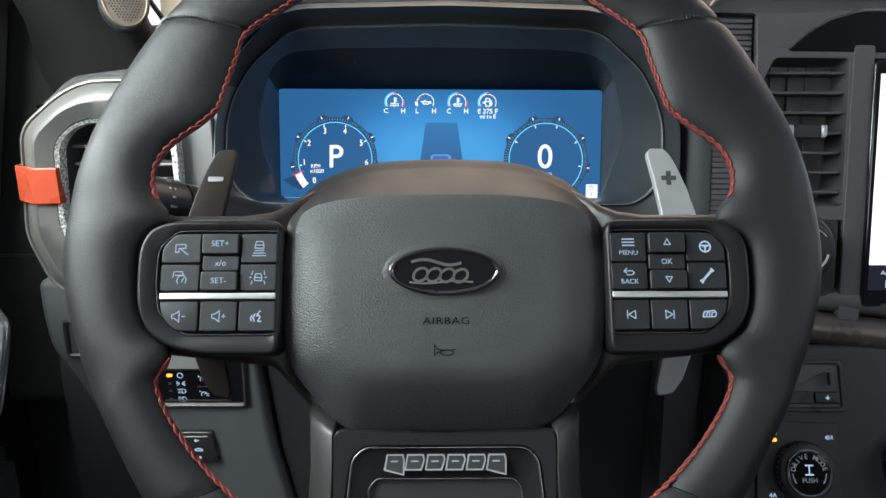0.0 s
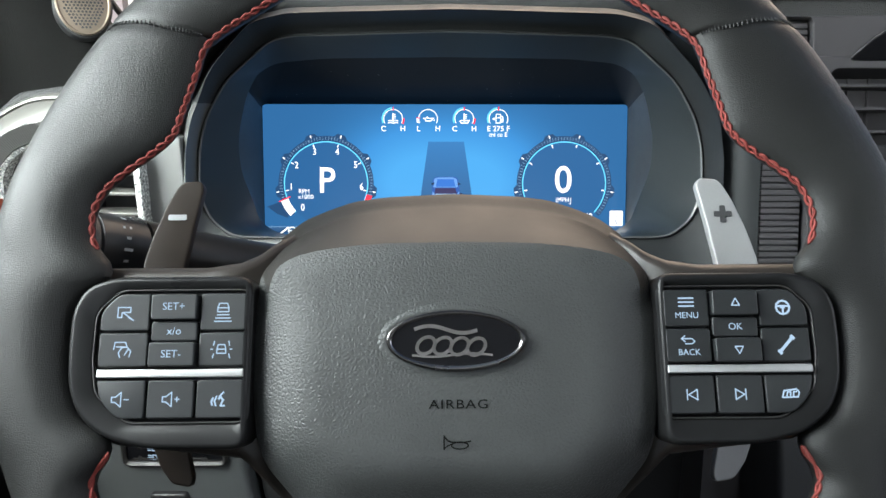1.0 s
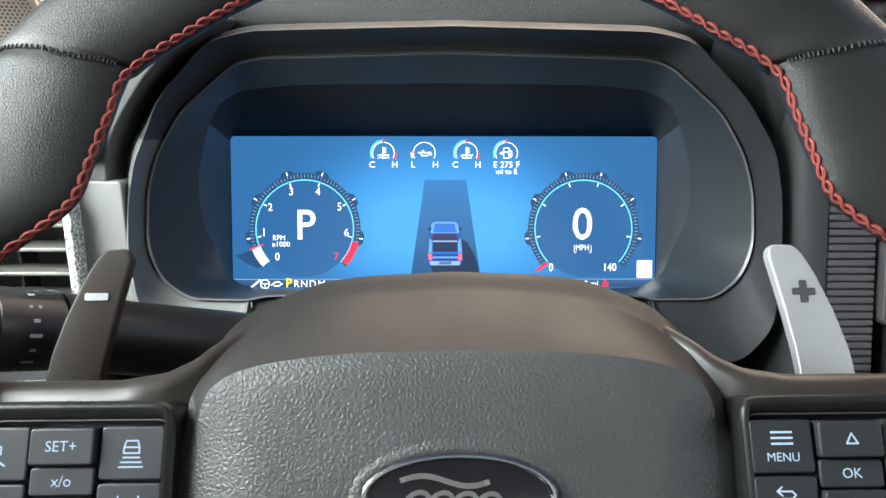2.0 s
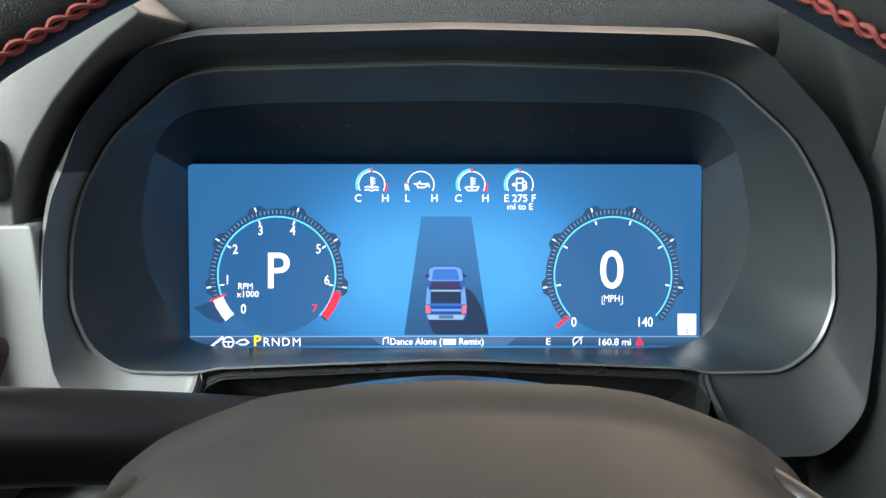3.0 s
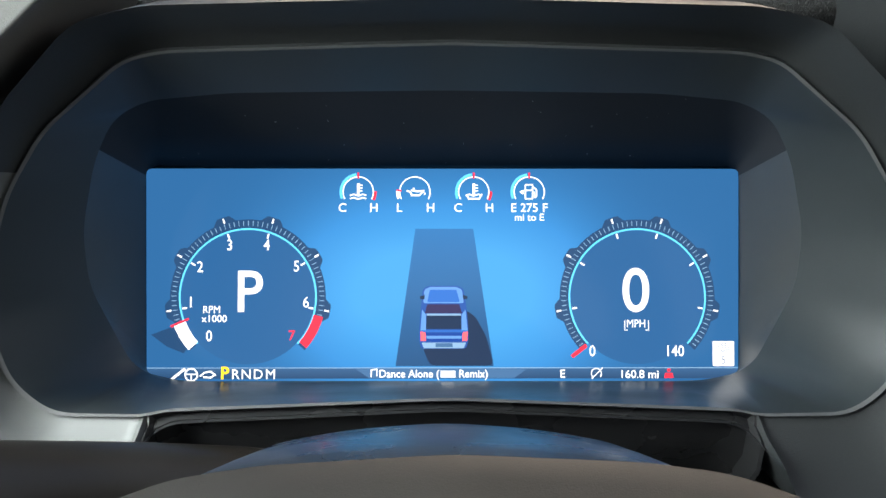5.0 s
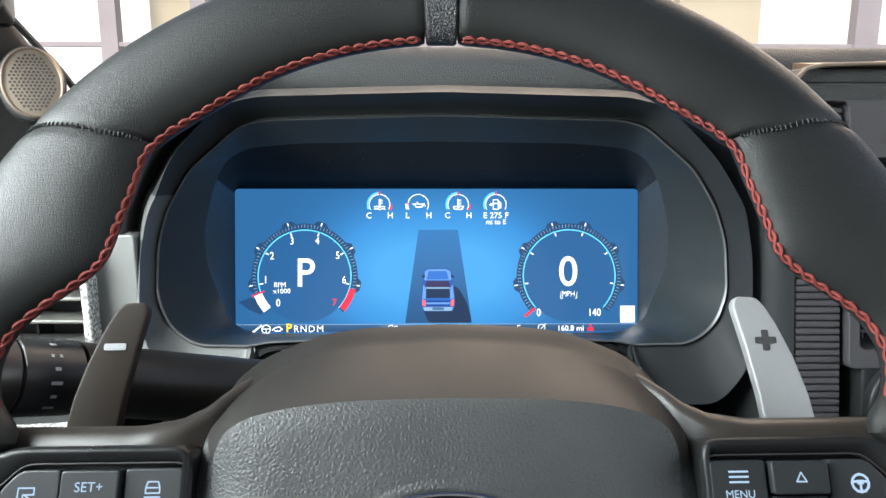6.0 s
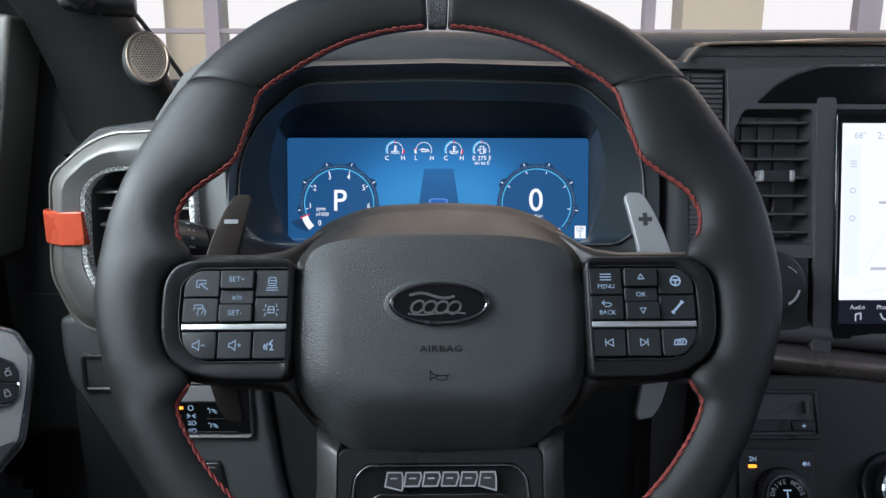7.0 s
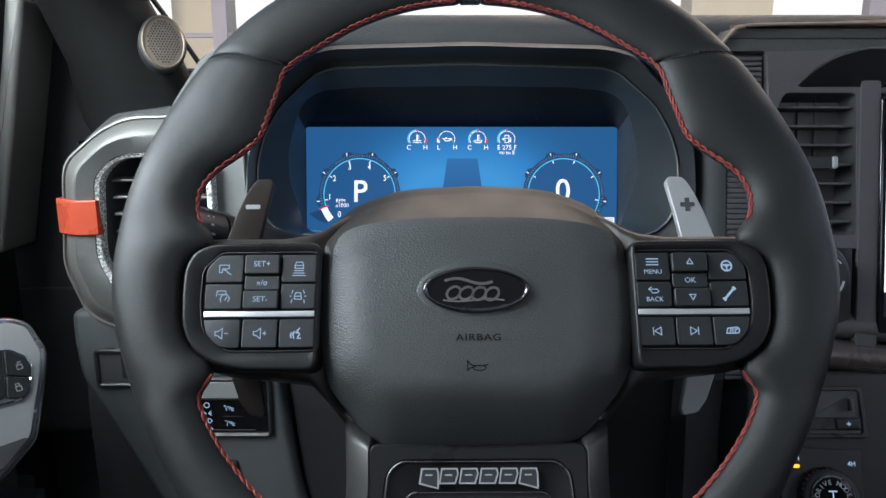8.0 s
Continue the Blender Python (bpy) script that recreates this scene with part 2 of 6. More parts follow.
def loft(rings, close_first=False, close_last=True, m=None, bm=None):
    """A skin over closed rings of equal length."""
    bm = bm or bmesh.new()
    vs = [[bm.verts.new(m @ Vector(p) if m else p) for p in ring] for ring in rings]
    n = len(rings[0])
    for a, b in zip(vs, vs[1:]):
        for i in range(n):
            bm.faces.new((a[i], a[(i + 1) % n], b[(i + 1) % n], b[i]))
    if close_first:
        bm.faces.new(list(reversed(vs[0])))
    if close_last:
        bm.faces.new(vs[-1])
    return bm


def slab(outline, z0, z1, edge=0.0008, m=None, bm=None, dome=0.0):
    """A plate from z0 to z1 with a rounded front edge at z1."""
    rings = [[(x, y, z0) for x, y in outline]]
    if edge > 0:
        for k in range(4):
            a = k / 3 * math.pi / 2
            o = grown(outline, -edge * (1 - math.cos(a)))
            rings.append([(x, y, z1 - edge + edge * math.sin(a)) for x, y in o])
        inner = grown(outline, -edge * 1.3)
        k = len(outline)
        if all((outline[i][0] - outline[i - 1][0]) * (inner[i][0] - inner[i - 1][0]) + (outline[i][1] - outline[i - 1][1]) * (inner[i][1] - inner[i - 1][1]) >= 0 for i in range(k)):
            rings.append([(x, y, z1) for x, y in inner])
    else:
        rings.append([(x, y, z1) for x, y in outline])
    if dome:
        last = rings[-1]
        cx, cy = sum(p[0] for p in last) / len(last), sum(p[1] for p in last) / len(last)
        for s, h in ((0.8, 0.5), (0.5, 0.85), (0.2, 1.0)):
            rings.append([(cx + (x - cx) * s, cy + (y - cy) * s, z + dome * h) for x, y, z in last])
    return loft(rings, close_first=True, m=m, bm=bm)


def frame_ring(inner, outer, z0, z1, edge=0.0008, m=None, bm=None):
    """A frame between two outlines of equal length."""
    mid0, mid1 = grown(outer, -edge), grown(inner, edge)
    rings = [[(x, y, z0) for x, y in outer], [(x, y, z1 - edge) for x, y in outer], [(x, y, z1) for x, y in mid0],
             [(x, y, z1) for x, y in mid1], [(x, y, z1 - edge) for x, y in inner], [(x, y, z0) for x, y in inner]]
    bm = loft(rings + [rings[0]], close_last=False, m=m, bm=bm)
    return bm


def tube(points, radius, n=10, caps=True, m=None, bm=None):
    """A round bar along points; radius: one, or one for each point."""
    pts = [Vector(p) for p in points]
    rings = []
    for i, p in enumerate(pts):
        d = (pts[min(i + 1, len(pts) - 1)] - pts[max(i - 1, 0)]).normalized()
        u = d.cross(Vector((0.31, 0.17, 0.93))).normalized()
        v = d.cross(u)
        r = radius[i] if isinstance(radius, (list, tuple)) else radius
        rings.append([tuple(p + (u * math.cos(2 * math.pi * k / n) + v * math.sin(2 * math.pi * k / n)) * r) for k in range(n)])
    return loft(rings, close_first=caps, close_last=caps, m=m, bm=bm)


def ring_disc(cx, cy, rx, ry, n=40):
    return [(cx + rx * math.cos(2 * math.pi * k / n), cy + ry * math.sin(2 * math.pi * k / n)) for k in range(n)]


def arc_band(cx, cy, r0, r1, a0, a1, z, n=40, bm=None):
    """A flat band of a ring; angles in degrees clockwise from the top."""
    bm = bm or bmesh.new()
    prev = None
    for k in range(n + 1):
        a = radians(a0 + (a1 - a0) * k / n)
        s, c = math.sin(a), math.cos(a)
        cur = (bm.verts.new((cx + r0 * s, cy + r0 * c, z)), bm.verts.new((cx + r1 * s, cy + r1 * c, z)))
        if prev:
            bm.faces.new((prev[0], prev[1], cur[1], cur[0]))
        prev = cur
    return bm


def flat(outline, z, bm=None):
    bm = bm or bmesh.new()
    bm.faces.new([bm.verts.new((x, y, z)) for x, y in outline])
    return bm


def stroke(pts, width, z, bm=None, closed=False):
    """A flat line of some width through points."""
    bm = bm or bmesh.new()
    p = [Vector(q) for q in pts]
    if closed:
        p.append(p[0])
    for a, b in zip(p, p[1:]):
        d = (b - a)
        if d.length < 1e-9:
            continue
        d.normalize()
        n = Vector((-d.y, d.x)) * width / 2
        e = d * width * 0.3
        bm.faces.new([bm.verts.new((*q, z)) for q in (a - e - n, b + e - n, b + e + n, a - e + n)])
    return bm


def writing(text, x, y, height, z, bold=0.0, spread=1.0, squeeze=1.0, m=None, bm=None, align="CENTER", depth=0.0):
    """Letters of the built-in font, flat, centred at x, y, in a bmesh."""
    cu = bpy.data.curves.new("letters", "FONT")
    cu.body, cu.align_x, cu.align_y = text, align, "CENTER"
    cu.size = height / 0.69
    cu.offset = bold * height
    cu.extrude = depth
    cu.space_character = spread
    cu.resolution_u = 3 if height < 0.01 else 8
    ob = bpy.data.objects.new("letters", cu)
    me = bpy.data.meshes.new_from_object(ob)
    bm = bm or bmesh.new()
    me.transform(Matrix.Translation((x, y, z)) @ Matrix.Diagonal((squeeze, 1, 1, 1)))
    if m:
        me.transform(m)
    bm.from_mesh(me)
    bpy.data.objects.remove(ob)
    bpy.data.curves.remove(cu)
    bpy.data.meshes.remove(me)
    return bm


def box(x0, x1, y0, y1, z0, z1, bm=None, bevel=0.0):
    bm = bm or bmesh.new()
    g = bmesh.ops.create_cube(bm, size=1, matrix=Matrix.Translation(((x0 + x1) / 2, (y0 + y1) / 2, (z0 + z1) / 2)) @ Matrix.Diagonal((x1 - x0, y1 - y0, z1 - z0, 1)))
    if bevel:
        bmesh.ops.bevel(bm, geom=list({e for v in g["verts"] for e in v.link_edges}), offset=bevel, segments=2, affect="EDGES")
    return bm

# ---- the cab's shell ----
def shell(name, boxes, mat, label):
    bm = bmesh.new()
    for b in boxes:
        box(*b, bm=bm)
    ob = part(name, bm, mat, smooth=False)
    return tagged(ob, label, name.split("_")[0], kind="structure")


shell("floor", [(-0.60, 1.36, -1.3, 1.6, -0.02, 0.0), (-0.52, 1.28, -1.26, 1.56, -0.85, -0.02)], CLOTH, "black carpeted cab floor")
shell("ceiling", [(-0.60, 1.36, -1.3, 0.74, 1.42, 1.46)], HEADLINER, "dark grey cloth headliner over the cab")
shell("wall_rear", [(-0.60, 1.36, -1.34, -1.30, 0.0, 0.98), (-0.60, -0.30, -1.34, -1.30, 0.98, 1.42), (1.06, 1.36, -1.34, -1.30, 0.98, 1.42)], CLOTH, "black trimmed rear wall of the cab with a window opening")
shell("wall_front", [(-0.54, 1.30, 1.60, 1.64, 0.0, 0.905)], CLOTH, "black front wall under the windscreen")
shell("wall_right", [(1.30, 1.36, -1.30, 1.6, 0.0, 0.94), (1.30, 1.36, -1.30, -0.40, 0.94, 1.42)], CLOTH, "black passenger side wall with a window opening")
shell("wall_left", [(-0.60, -0.54, -1.30, 1.6, 0.0, 0.92), (-0.60, -0.54, -1.30, -0.40, 0.92, 1.42)], CLOTH, "black driver side wall with a window opening")

# ---- steering wheel ----
COLUMN = basis((0.0, 0.700, 0.776), 26.5)
HUB = Matrix.Translation((0.0012, 0, 0)) @ COLUMN @ Matrix.Rotation(radians(0.4), 4, "Z")   # the wheel stands turned a little to the left
wheel = thing("steering_wheel", "black leather steering wheel with red stitching and metal paddles", "steering wheel", HUB)
RC = 0.018          # the rim's centre over the hub's


def curve(x, knots):
    """A smooth value through knots (x, value)."""
    k = max(i for i in range(len(knots) - 1) if i == 0 or knots[i][0] <= x)
    (x0, a), (x1, b) = knots[k], knots[k + 1]

    def slope(i):
        p, q = knots[max(i - 1, 0)], knots[min(i + 1, len(knots) - 1)]
        return (q[1] - p[1]) / (q[0] - p[0])
    h, u = x1 - x0, min(max((x - x0) / (x1 - x0), 0), 1)
    return (2 * u ** 3 - 3 * u * u + 1) * a + (u ** 3 - 2 * u * u + u) * h * slope(k) + (3 * u * u - 2 * u ** 3) * b + (u ** 3 - u * u) * h * slope(k + 1)


RIM_OUT = ((0, 0.2000), (30, 0.1995), (49, 0.1978), (63, 0.1958), (78, 0.1960), (95, 0.1955), (107, 0.1918), (122, 0.1905), (135, 0.1940), (160, 0.1950), (180, 0.1950))
RIM_IN = ((0, 0.1585), (20, 0.1580), (34, 0.1562), (43.5, 0.1562), (48.5, 0.1492), (53.5, 0.1437), (59, 0.1396), (63.7, 0.1428), (68.2, 0.1492), (71.8, 0.1540), (75.7, 0.1556), (78.8, 0.1538),
          (81, 0.1508), (83.5, 0.1440), (86, 0.1430), (88, 0.1490), (91.5, 0.1550), (97, 0.1566), (103, 0.1570), (107.5, 0.1547), (111, 0.1482), (113.7, 0.1495), (116, 0.1582), (119, 0.1604), (124.5, 0.1610), (138, 0.1612), (180, 0.1610))


def turned(a):
    """Degrees from the top, on either side."""
    d = abs(math.degrees(a)) % 360
    return 360 - d if d > 180 else d


def rim_out(a):
    return curve(turned(a), RIM_OUT)


def bump(x, c, w):
    return math.exp(-((x - c) / w) ** 2)


def rim_in(a):
    return curve(turned(a), RIM_IN)


def rim_point(deg, phi, lift=0.0):
    """A place on the rim's skin: deg clockwise from the top, phi round the section (0: outside, 90: front)."""
    a = radians(deg)
    ro, ri = rim_out(a), rim_in(a)
    p = radians(phi)
    c, s = math.cos(p), math.sin(p)
    e = 0.86
    fwd = 0.0058 * c * c if c < 0 else 0.0
    ec = 1.6 if c < 0 and s < 0 else e
    rr = (ro + ri) / 2 + ((ro - ri) / 2 + lift) * math.copysign(abs(c) ** ec, c)
    w = -0.0135 + fwd + (0.0170 - math.copysign(fwd, s) + lift) * math.copysign(abs(s) ** ec, s)
    return Vector((rr * math.sin(a), RC + rr * math.cos(a), w))


def rim_piece(a0, a1, slant0=0.0, slant1=0.0, n=48, around=30):
    """A stretch of the rim's cover, drawn in a little at its seams."""
    rings = []
    for k in range(n + 1):
        t = k / n
        u = 0.5 - 0.5 * math.cos(math.pi * t)
        t = 0.5 * t + 0.5 * u
        pinch = -0.0012 * (bump(t, 0, 0.012) + bump(t, 1, 0.012))
        ring = []
        for j in range(around):
            phi = 360 * j / around
            sl = (slant0 * (1 - t) ** 3 + slant1 * t ** 3) * math.cos(radians(phi))
            ring.append(tuple(rim_point(a0 + (a1 - a0) * t + sl, phi, pinch)))
        rings.append(ring)
    return loft(rings, close_first=True, close_last=True)


part("rim_top", rim_piece(2.3, 47.0, 0, 4.6), LEATHER, wheel)
part("rim_top", rim_piece(-47.0, -2.3, -4.6, 0), LEATHER, wheel)
part("rim_marker", rim_piece(-2.15, 2.15, n=8), LEATHER_PERF, wheel, "textured leather centre marker")
part("rim_grip", rim_piece(47.15, 135.8, 4.6, -2.4, n=90), LEATHER, wheel)
part("rim_grip", rim_piece(-135.8, -47.15, 2.4, -4.6, n=90), LEATHER, wheel)
part("rim_bottom", rim_piece(135.95, 224.05, -2.4, 2.4), LEATHER, wheel)


def stitches(a0, a1, mat, name, label):
    """A braided seam along the rim's inner edge: two strands that swing across each other, link by link."""
    bm = bmesh.new()
    links = int(abs(a1 - a0) / 1.85)
    steps = links * 6
    for side in (-1, 1):
        pts, rad = [], []
        for k in range(steps + 1):
            d = a0 + (a1 - a0) * k / steps
            u = math.pi * k / 6
            swing = math.sin(u)
            sway = 0.7 * math.sin(0.37 * u + side) + random.uniform(-0.4, 0.4)
            pts.append(tuple(rim_point(d, 167 + side * 5.3 * swing + 0.7 * sway, 0.0004 + side * 0.0003 * math.cos(u))))
            rad.append(0.00058 + 0.00014 * abs(swing))
        tube(pts, rad, n=6, bm=bm)
    return part(name, bm, mat, wheel, label)


stitches(3.0, 81.5, THREAD, "stitching", "red cross stitching")
stitches(-81.5, -3.0, THREAD, "stitching", "red cross stitching")
stitches(113.5, 157.0, THREAD, "stitching", "red cross stitching")
stitches(-157.0, -113.5, THREAD, "stitching", "red cross stitching")
for sign in (1, -1):
    bm = bmesh.new()
    for k in range(30):
        ph = 20 + 125 * k / 29
        d = 47.07 + 4.6 * math.cos(radians(ph))
        tube([rim_point(sign * (d - 0.24), ph, -0.0005), rim_point(sign * (d + 0.24), ph + 1.2, -0.0005)], 0.00038, n=5, bm=bm)
    part("seam_stitching", bm, BTHREAD, wheel, "fine black seam stitches")


def level(x, knots):
    """A value read from knots (x, value), eased between them."""
    for (x0, a), (x1, b) in zip(knots, knots[1:]):
        if x <= x1:
            u = max((x - x0) / (x1 - x0), 0)
            return a + (b - a) * u
    return knots[-1][1]


def spoke_arm(sign):
    """A spoke from under the pad to the rim: its face comes forward as it leaves the pad."""
    top = ((0.052, 0.0640), (0.066, 0.0580), (0.0775, 0.0475), (0.084, 0.0408), (0.092, 0.0362), (0.105, 0.0340), (0.150, 0.0340), (0.158, 0.0280), (0.163, 0.0150))
    bottom = ((0.052, -0.0800), (0.0640, -0.0740), (0.0690, -0.0690), (0.079, -0.0560), (0.088, -0.0455), (0.112, -0.0425), (0.140, -0.0395), (0.156, -0.0310), (0.163, -0.0120))
    front = ((0.052, -0.0340), (0.070, -0.0300), (0.080, -0.0190), (0.090, -0.0130), (0.098, -0.0110), (0.163, -0.0110))
    rings = []
    for k in range(38):
        x = 0.053 + 0.110 * k / 37
        t, b, f = level(x, top), level(x, bottom), level(x, front)
        h = min(0.007, (t - b) * 0.3)
        sec = [(t, -0.046), (t, f - h), (t - h * 0.13, f - h * 0.5), (t - h * 0.5, f - h * 0.13), (t - h, f), (b + h, f), (b + h * 0.5, f - h * 0.13), (b + h * 0.13, f - h * 0.5), (b, f - h), (b, -0.046)]
        rings.append([(sign * x, v, w) for v, w in sec])
    return loft(rings, close_first=True)


# spoke frame behind the pad, with the two lower legs
frame_half = [(0.0, 0.0690), (0.030, 0.0680), (0.052, 0.0640), (0.066, 0.0580), (0.0775, 0.0475), (0.090, 0.0370), (0.105, 0.0335), (0.150, 0.0340), (0.162, 0.0200),
              (0.163, -0.0120), (0.156, -0.0310), (0.140, -0.0395), (0.112, -0.0420), (0.090, -0.0440), (0.079, -0.0560), (0.0675, -0.0720), (0.066, -0.100),
              (0.0700, -0.140), (0.076, -0.172), (0.060, -0.176), (0.030, -0.178), (0.0, -0.178)]
outline = rounded(mirror(frame_half), 0.006, 3)
part("spoke_frame", slab(outline, -0.052, -0.0370, 0.006), SHROUD, wheel, "dark bronze satin spoke frame")
for sign in (-1, 1):
    part("spoke_arm", spoke_arm(sign), SHROUD, wheel, "dark bronze satin spoke arm", sharp=50)
    leg = [(0.0500, -0.0720), (0.0675, -0.0720), (0.066, -0.100), (0.0700, -0.140), (0.076, -0.172), (0.050, -0.172)]
    part("lower_spoke", slab(rounded([(sign * x, y) for x, y in leg], 0.003, 3), -0.045, -0.0230, 0.003), SHROUD, wheel)

# airbag pad
pad_rings = []
back = mirror([(0.0, 0.0715), (0.030, 0.0700), (0.0436, 0.0680), (0.0545, 0.0640), (0.0655, 0.0590), (0.0750, 0.0510), (0.0815, 0.0370), (0.0820, 0.0100), (0.0805, -0.0180), (0.0790, -0.0400), (0.0760, -0.0500), (0.0570, -0.0740), (0.0450, -0.0810), (0.0, -0.0810)])
edge = mirror([(0.0, 0.0660), (0.030, 0.0640), (0.0436, 0.0615), (0.0545, 0.0575), (0.0645, 0.0520), (0.0725, 0.0440), (0.0785, 0.0320), (0.0797, 0.0100), (0.0787, -0.0180), (0.0765, -0.0385), (0.0735, -0.0475), (0.0545, -0.0720), (0.0440, -0.0793), (0.0, -0.0793)])
brow = mirror([(0.0, 0.0412), (0.029, 0.0407), (0.0425, 0.0395), (0.0530, 0.0380), (0.0625, 0.0355), (0.0690, 0.0315), (0.0728, 0.0230), (0.0722, 0.0080), (0.0705, -0.0170), (0.0690, -0.0360), (0.0665, -0.0440), (0.0500, -0.0600), (0.0410, -0.0640), (0.0, -0.0640)])
face = mirror([(0.0, 0.0370), (0.027, 0.0362), (0.0380, 0.0350), (0.0455, 0.0330), (0.0510, 0.0295), (0.0550, 0.0240), (0.0568, 0.0160), (0.0570, 0.0070), (0.0568, -0.0150), (0.0560, -0.0310), (0.0535, -0.0370), (0.0430, -0.0470), (0.0340, -0.0490), (0.0, -0.0490)])


def padded(o, w):
    return [(x * 1.046, y, w) for x, y in rounded(o, 0.004, 4)]


def at_w(o, w):
    return [(x, y, w) for x, y in o]


def blend(r0, r1, s, pw=0.0):
    return [tuple(Vector(a).lerp(Vector(b), s) + Vector((0, 0, pw))) for a, b in zip(r0, r1)]


rb, re, rw, rf = padded(back, -0.036), padded(edge, -0.018), padded(brow, -0.0015), padded(face, 0.0005)
re = [(x, y, -0.0300 if y > 0.05 else (-0.0300 + (0.05 - y) / 0.03 * 0.0215 if y > 0.02 else (-0.0085 if y > -0.03 else max(-0.0085 - (-0.03 - y) * 0.28, -0.021)))) for x, y, w in re]
rw = [(x, y, -0.0008 if y > 0.030 else (-0.0008 - (0.030 - y) / 0.012 * 0.0032 if y > 0.018 else (-0.0040 if y > -0.03 else -0.0040 - (-0.03 - y) * 0.12))) for x, y, w in rw]
rf = [(x, y, 0.0012) for x, y, w in rf]
rings = [rb, blend(rb, re, 0.6, 0.0008), re, blend(re, rw, 0.12, 0.0002), blend(re, rw, 0.6, 0.0004), blend(re, rw, 0.94, 0.0001), rw, blend(rw, rf, 0.55, 0.0003), rf]
for s in (0.88, 0.75, 0.5, 0.25):
    rings.append([(x * s, y * s - 0.004 * (1 - s), w + 0.0012 * (1 - s)) for x, y, w in rf])
crest = [y > 0.0195 for x, y, w in rw]


def pad_skin(upper):
    """The pad's skin: its smooth top over the crest, or all the rest."""
    bm = bmesh.new()
    vs = [[bm.verts.new(p) for p in ring] for ring in rings]
    n = len(rw)
    for k in range(len(vs) - 1):
        for i in range(n):
            j = (i + 1) % n
            if (k < 6 and crest[i] and crest[j]) == upper:
                bm.faces.new((vs[k][i], vs[k][j], vs[k + 1][j], vs[k + 1][i]))
    if not upper:
        bm.faces.new(vs[-1])
    bmesh.ops.delete(bm, geom=[v for v in bm.verts if not v.link_faces], context="VERTS")
    return bm


part("airbag_pad", pad_skin(False), PAD, wheel, "dark grey grained vinyl airbag pad", sharp=60)
part("pad_top", pad_skin(True), PADTOP, wheel, "smooth moulded top of the pad", sharp=60)


dish = [[(math.cos(2 * math.pi * k / 64) * rx0, 0.0007 + math.sin(2 * math.pi * k / 64) * ry0, w0) for k in range(64)] for rx0, ry0, w0 in ((0.0266, 0.0110, 0.0018), (0.0276, 0.0120, 0.0024), (0.0284, 0.0128, 0.0025), (0.0298, 0.0142, 0.0022), (0.0318, 0.0162, 0.0014))]
part("emblem_dish", loft(dish, close_last=False), PAD, wheel, "moulded swelling round the emblem")
emblem = part("emblem_plate", slab(ring_disc(0.0, 0.0005, 0.0264, 0.0108, 48), 0.0, 0.0042, 0.0008), PIANO, wheel, "glossy black oval emblem plate")
part("emblem_rim", frame_ring(ring_disc(0, 0.0005, 0.0254, 0.0100, 48), ring_disc(0, 0.0005, 0.0274, 0.0118, 48), 0.0, 0.0050, 0.0006), DCHROME, emblem, "dark chrome oval rim")
bm = bmesh.new()


def oval(cx, cy, rx, ry, slant, width, a0=0, a1=360):
    pts = [(cx + rx * math.cos(radians(a)) + slant * ry * math.sin(radians(a)), cy + ry * math.sin(radians(a))) for a in [a0 + (a1 - a0) * k / 20 for k in range(21)]]
    stroke(pts, width, 0.0045, bm)


stroke([(-0.0160 + 0.0240 * k / 16, 0.0048 + 0.0014 * math.sin(0.2 + 0.36 * k)) for k in range(17)], 0.0015, 0.0045, bm)
for k, cx in enumerate((-0.0118, -0.0052, 0.0014, 0.0080)):
    oval(cx, -0.0014 - 0.0002 * k, 0.0034, 0.0033, 0.3, 0.0013)
stroke([(-0.0170 + 0.0310 * k / 16, -0.0052 - 0.0006 * math.sin(0.4 * k)) for k in range(17)], 0.0009, 0.0045, bm)
part("emblem_flourish", bm, EMBLEM, emblem, "dark chrome curved strokes")
part("pad_lettering", writing("AIRBAG", 0.0008, -0.0242, 0.0034, 0.0020, 0.0, 1.12, 1.25, depth=0.0002), EMBOSS, wheel, "embossed capitals")
bm = stroke([(-0.0050, -0.0359), (-0.0050, -0.0410)], 0.0006, 0.0022)
stroke([(-0.0050, -0.0361), (-0.0036, -0.0377), (-0.0020, -0.0384), (0.0030, -0.0384), (0.0052, -0.0380)], 0.0006, 0.0022, bm)
stroke([(-0.0050, -0.0408), (-0.0036, -0.0396), (-0.0020, -0.0391)], 0.0005, 0.0022, bm)
stroke([(0.0011 + 0.0032 * math.cos(radians(15 * k)), -0.0396 + 0.0013 * math.sin(radians(15 * k))) for k in range(25)], 0.0005, 0.0022, bm)
part("horn_mark", bm, EMBOSS, wheel, "embossed horn mark")

# switch pods
ICONS = {}


def around(outline, cx, cy, n=128):
    """A rounded outline told off at even angles round a place inside it."""
    out = []
    k = len(outline)
    for i in range(n):
        a = 2 * math.pi * i / n
        dx, dy = math.cos(a), math.sin(a)
        best = 0.0
        for (x0, y0), (x1, y1) in zip(outline, outline[1:] + outline[:1]):
            ex, ey = x1 - x0, y1 - y0
            det = ex * dy - ey * dx
            if abs(det) > 1e-12:
                r = (ex * (y0 - cy) - ey * (x0 - cx)) / det
                s = (dx * (y0 - cy) - dy * (x0 - cx)) / det
                if -1e-6 <= s <= 1 + 1e-6 and r > best:
                    best = r
        out.append((cx + dx * best, cy + dy * best))
    return out


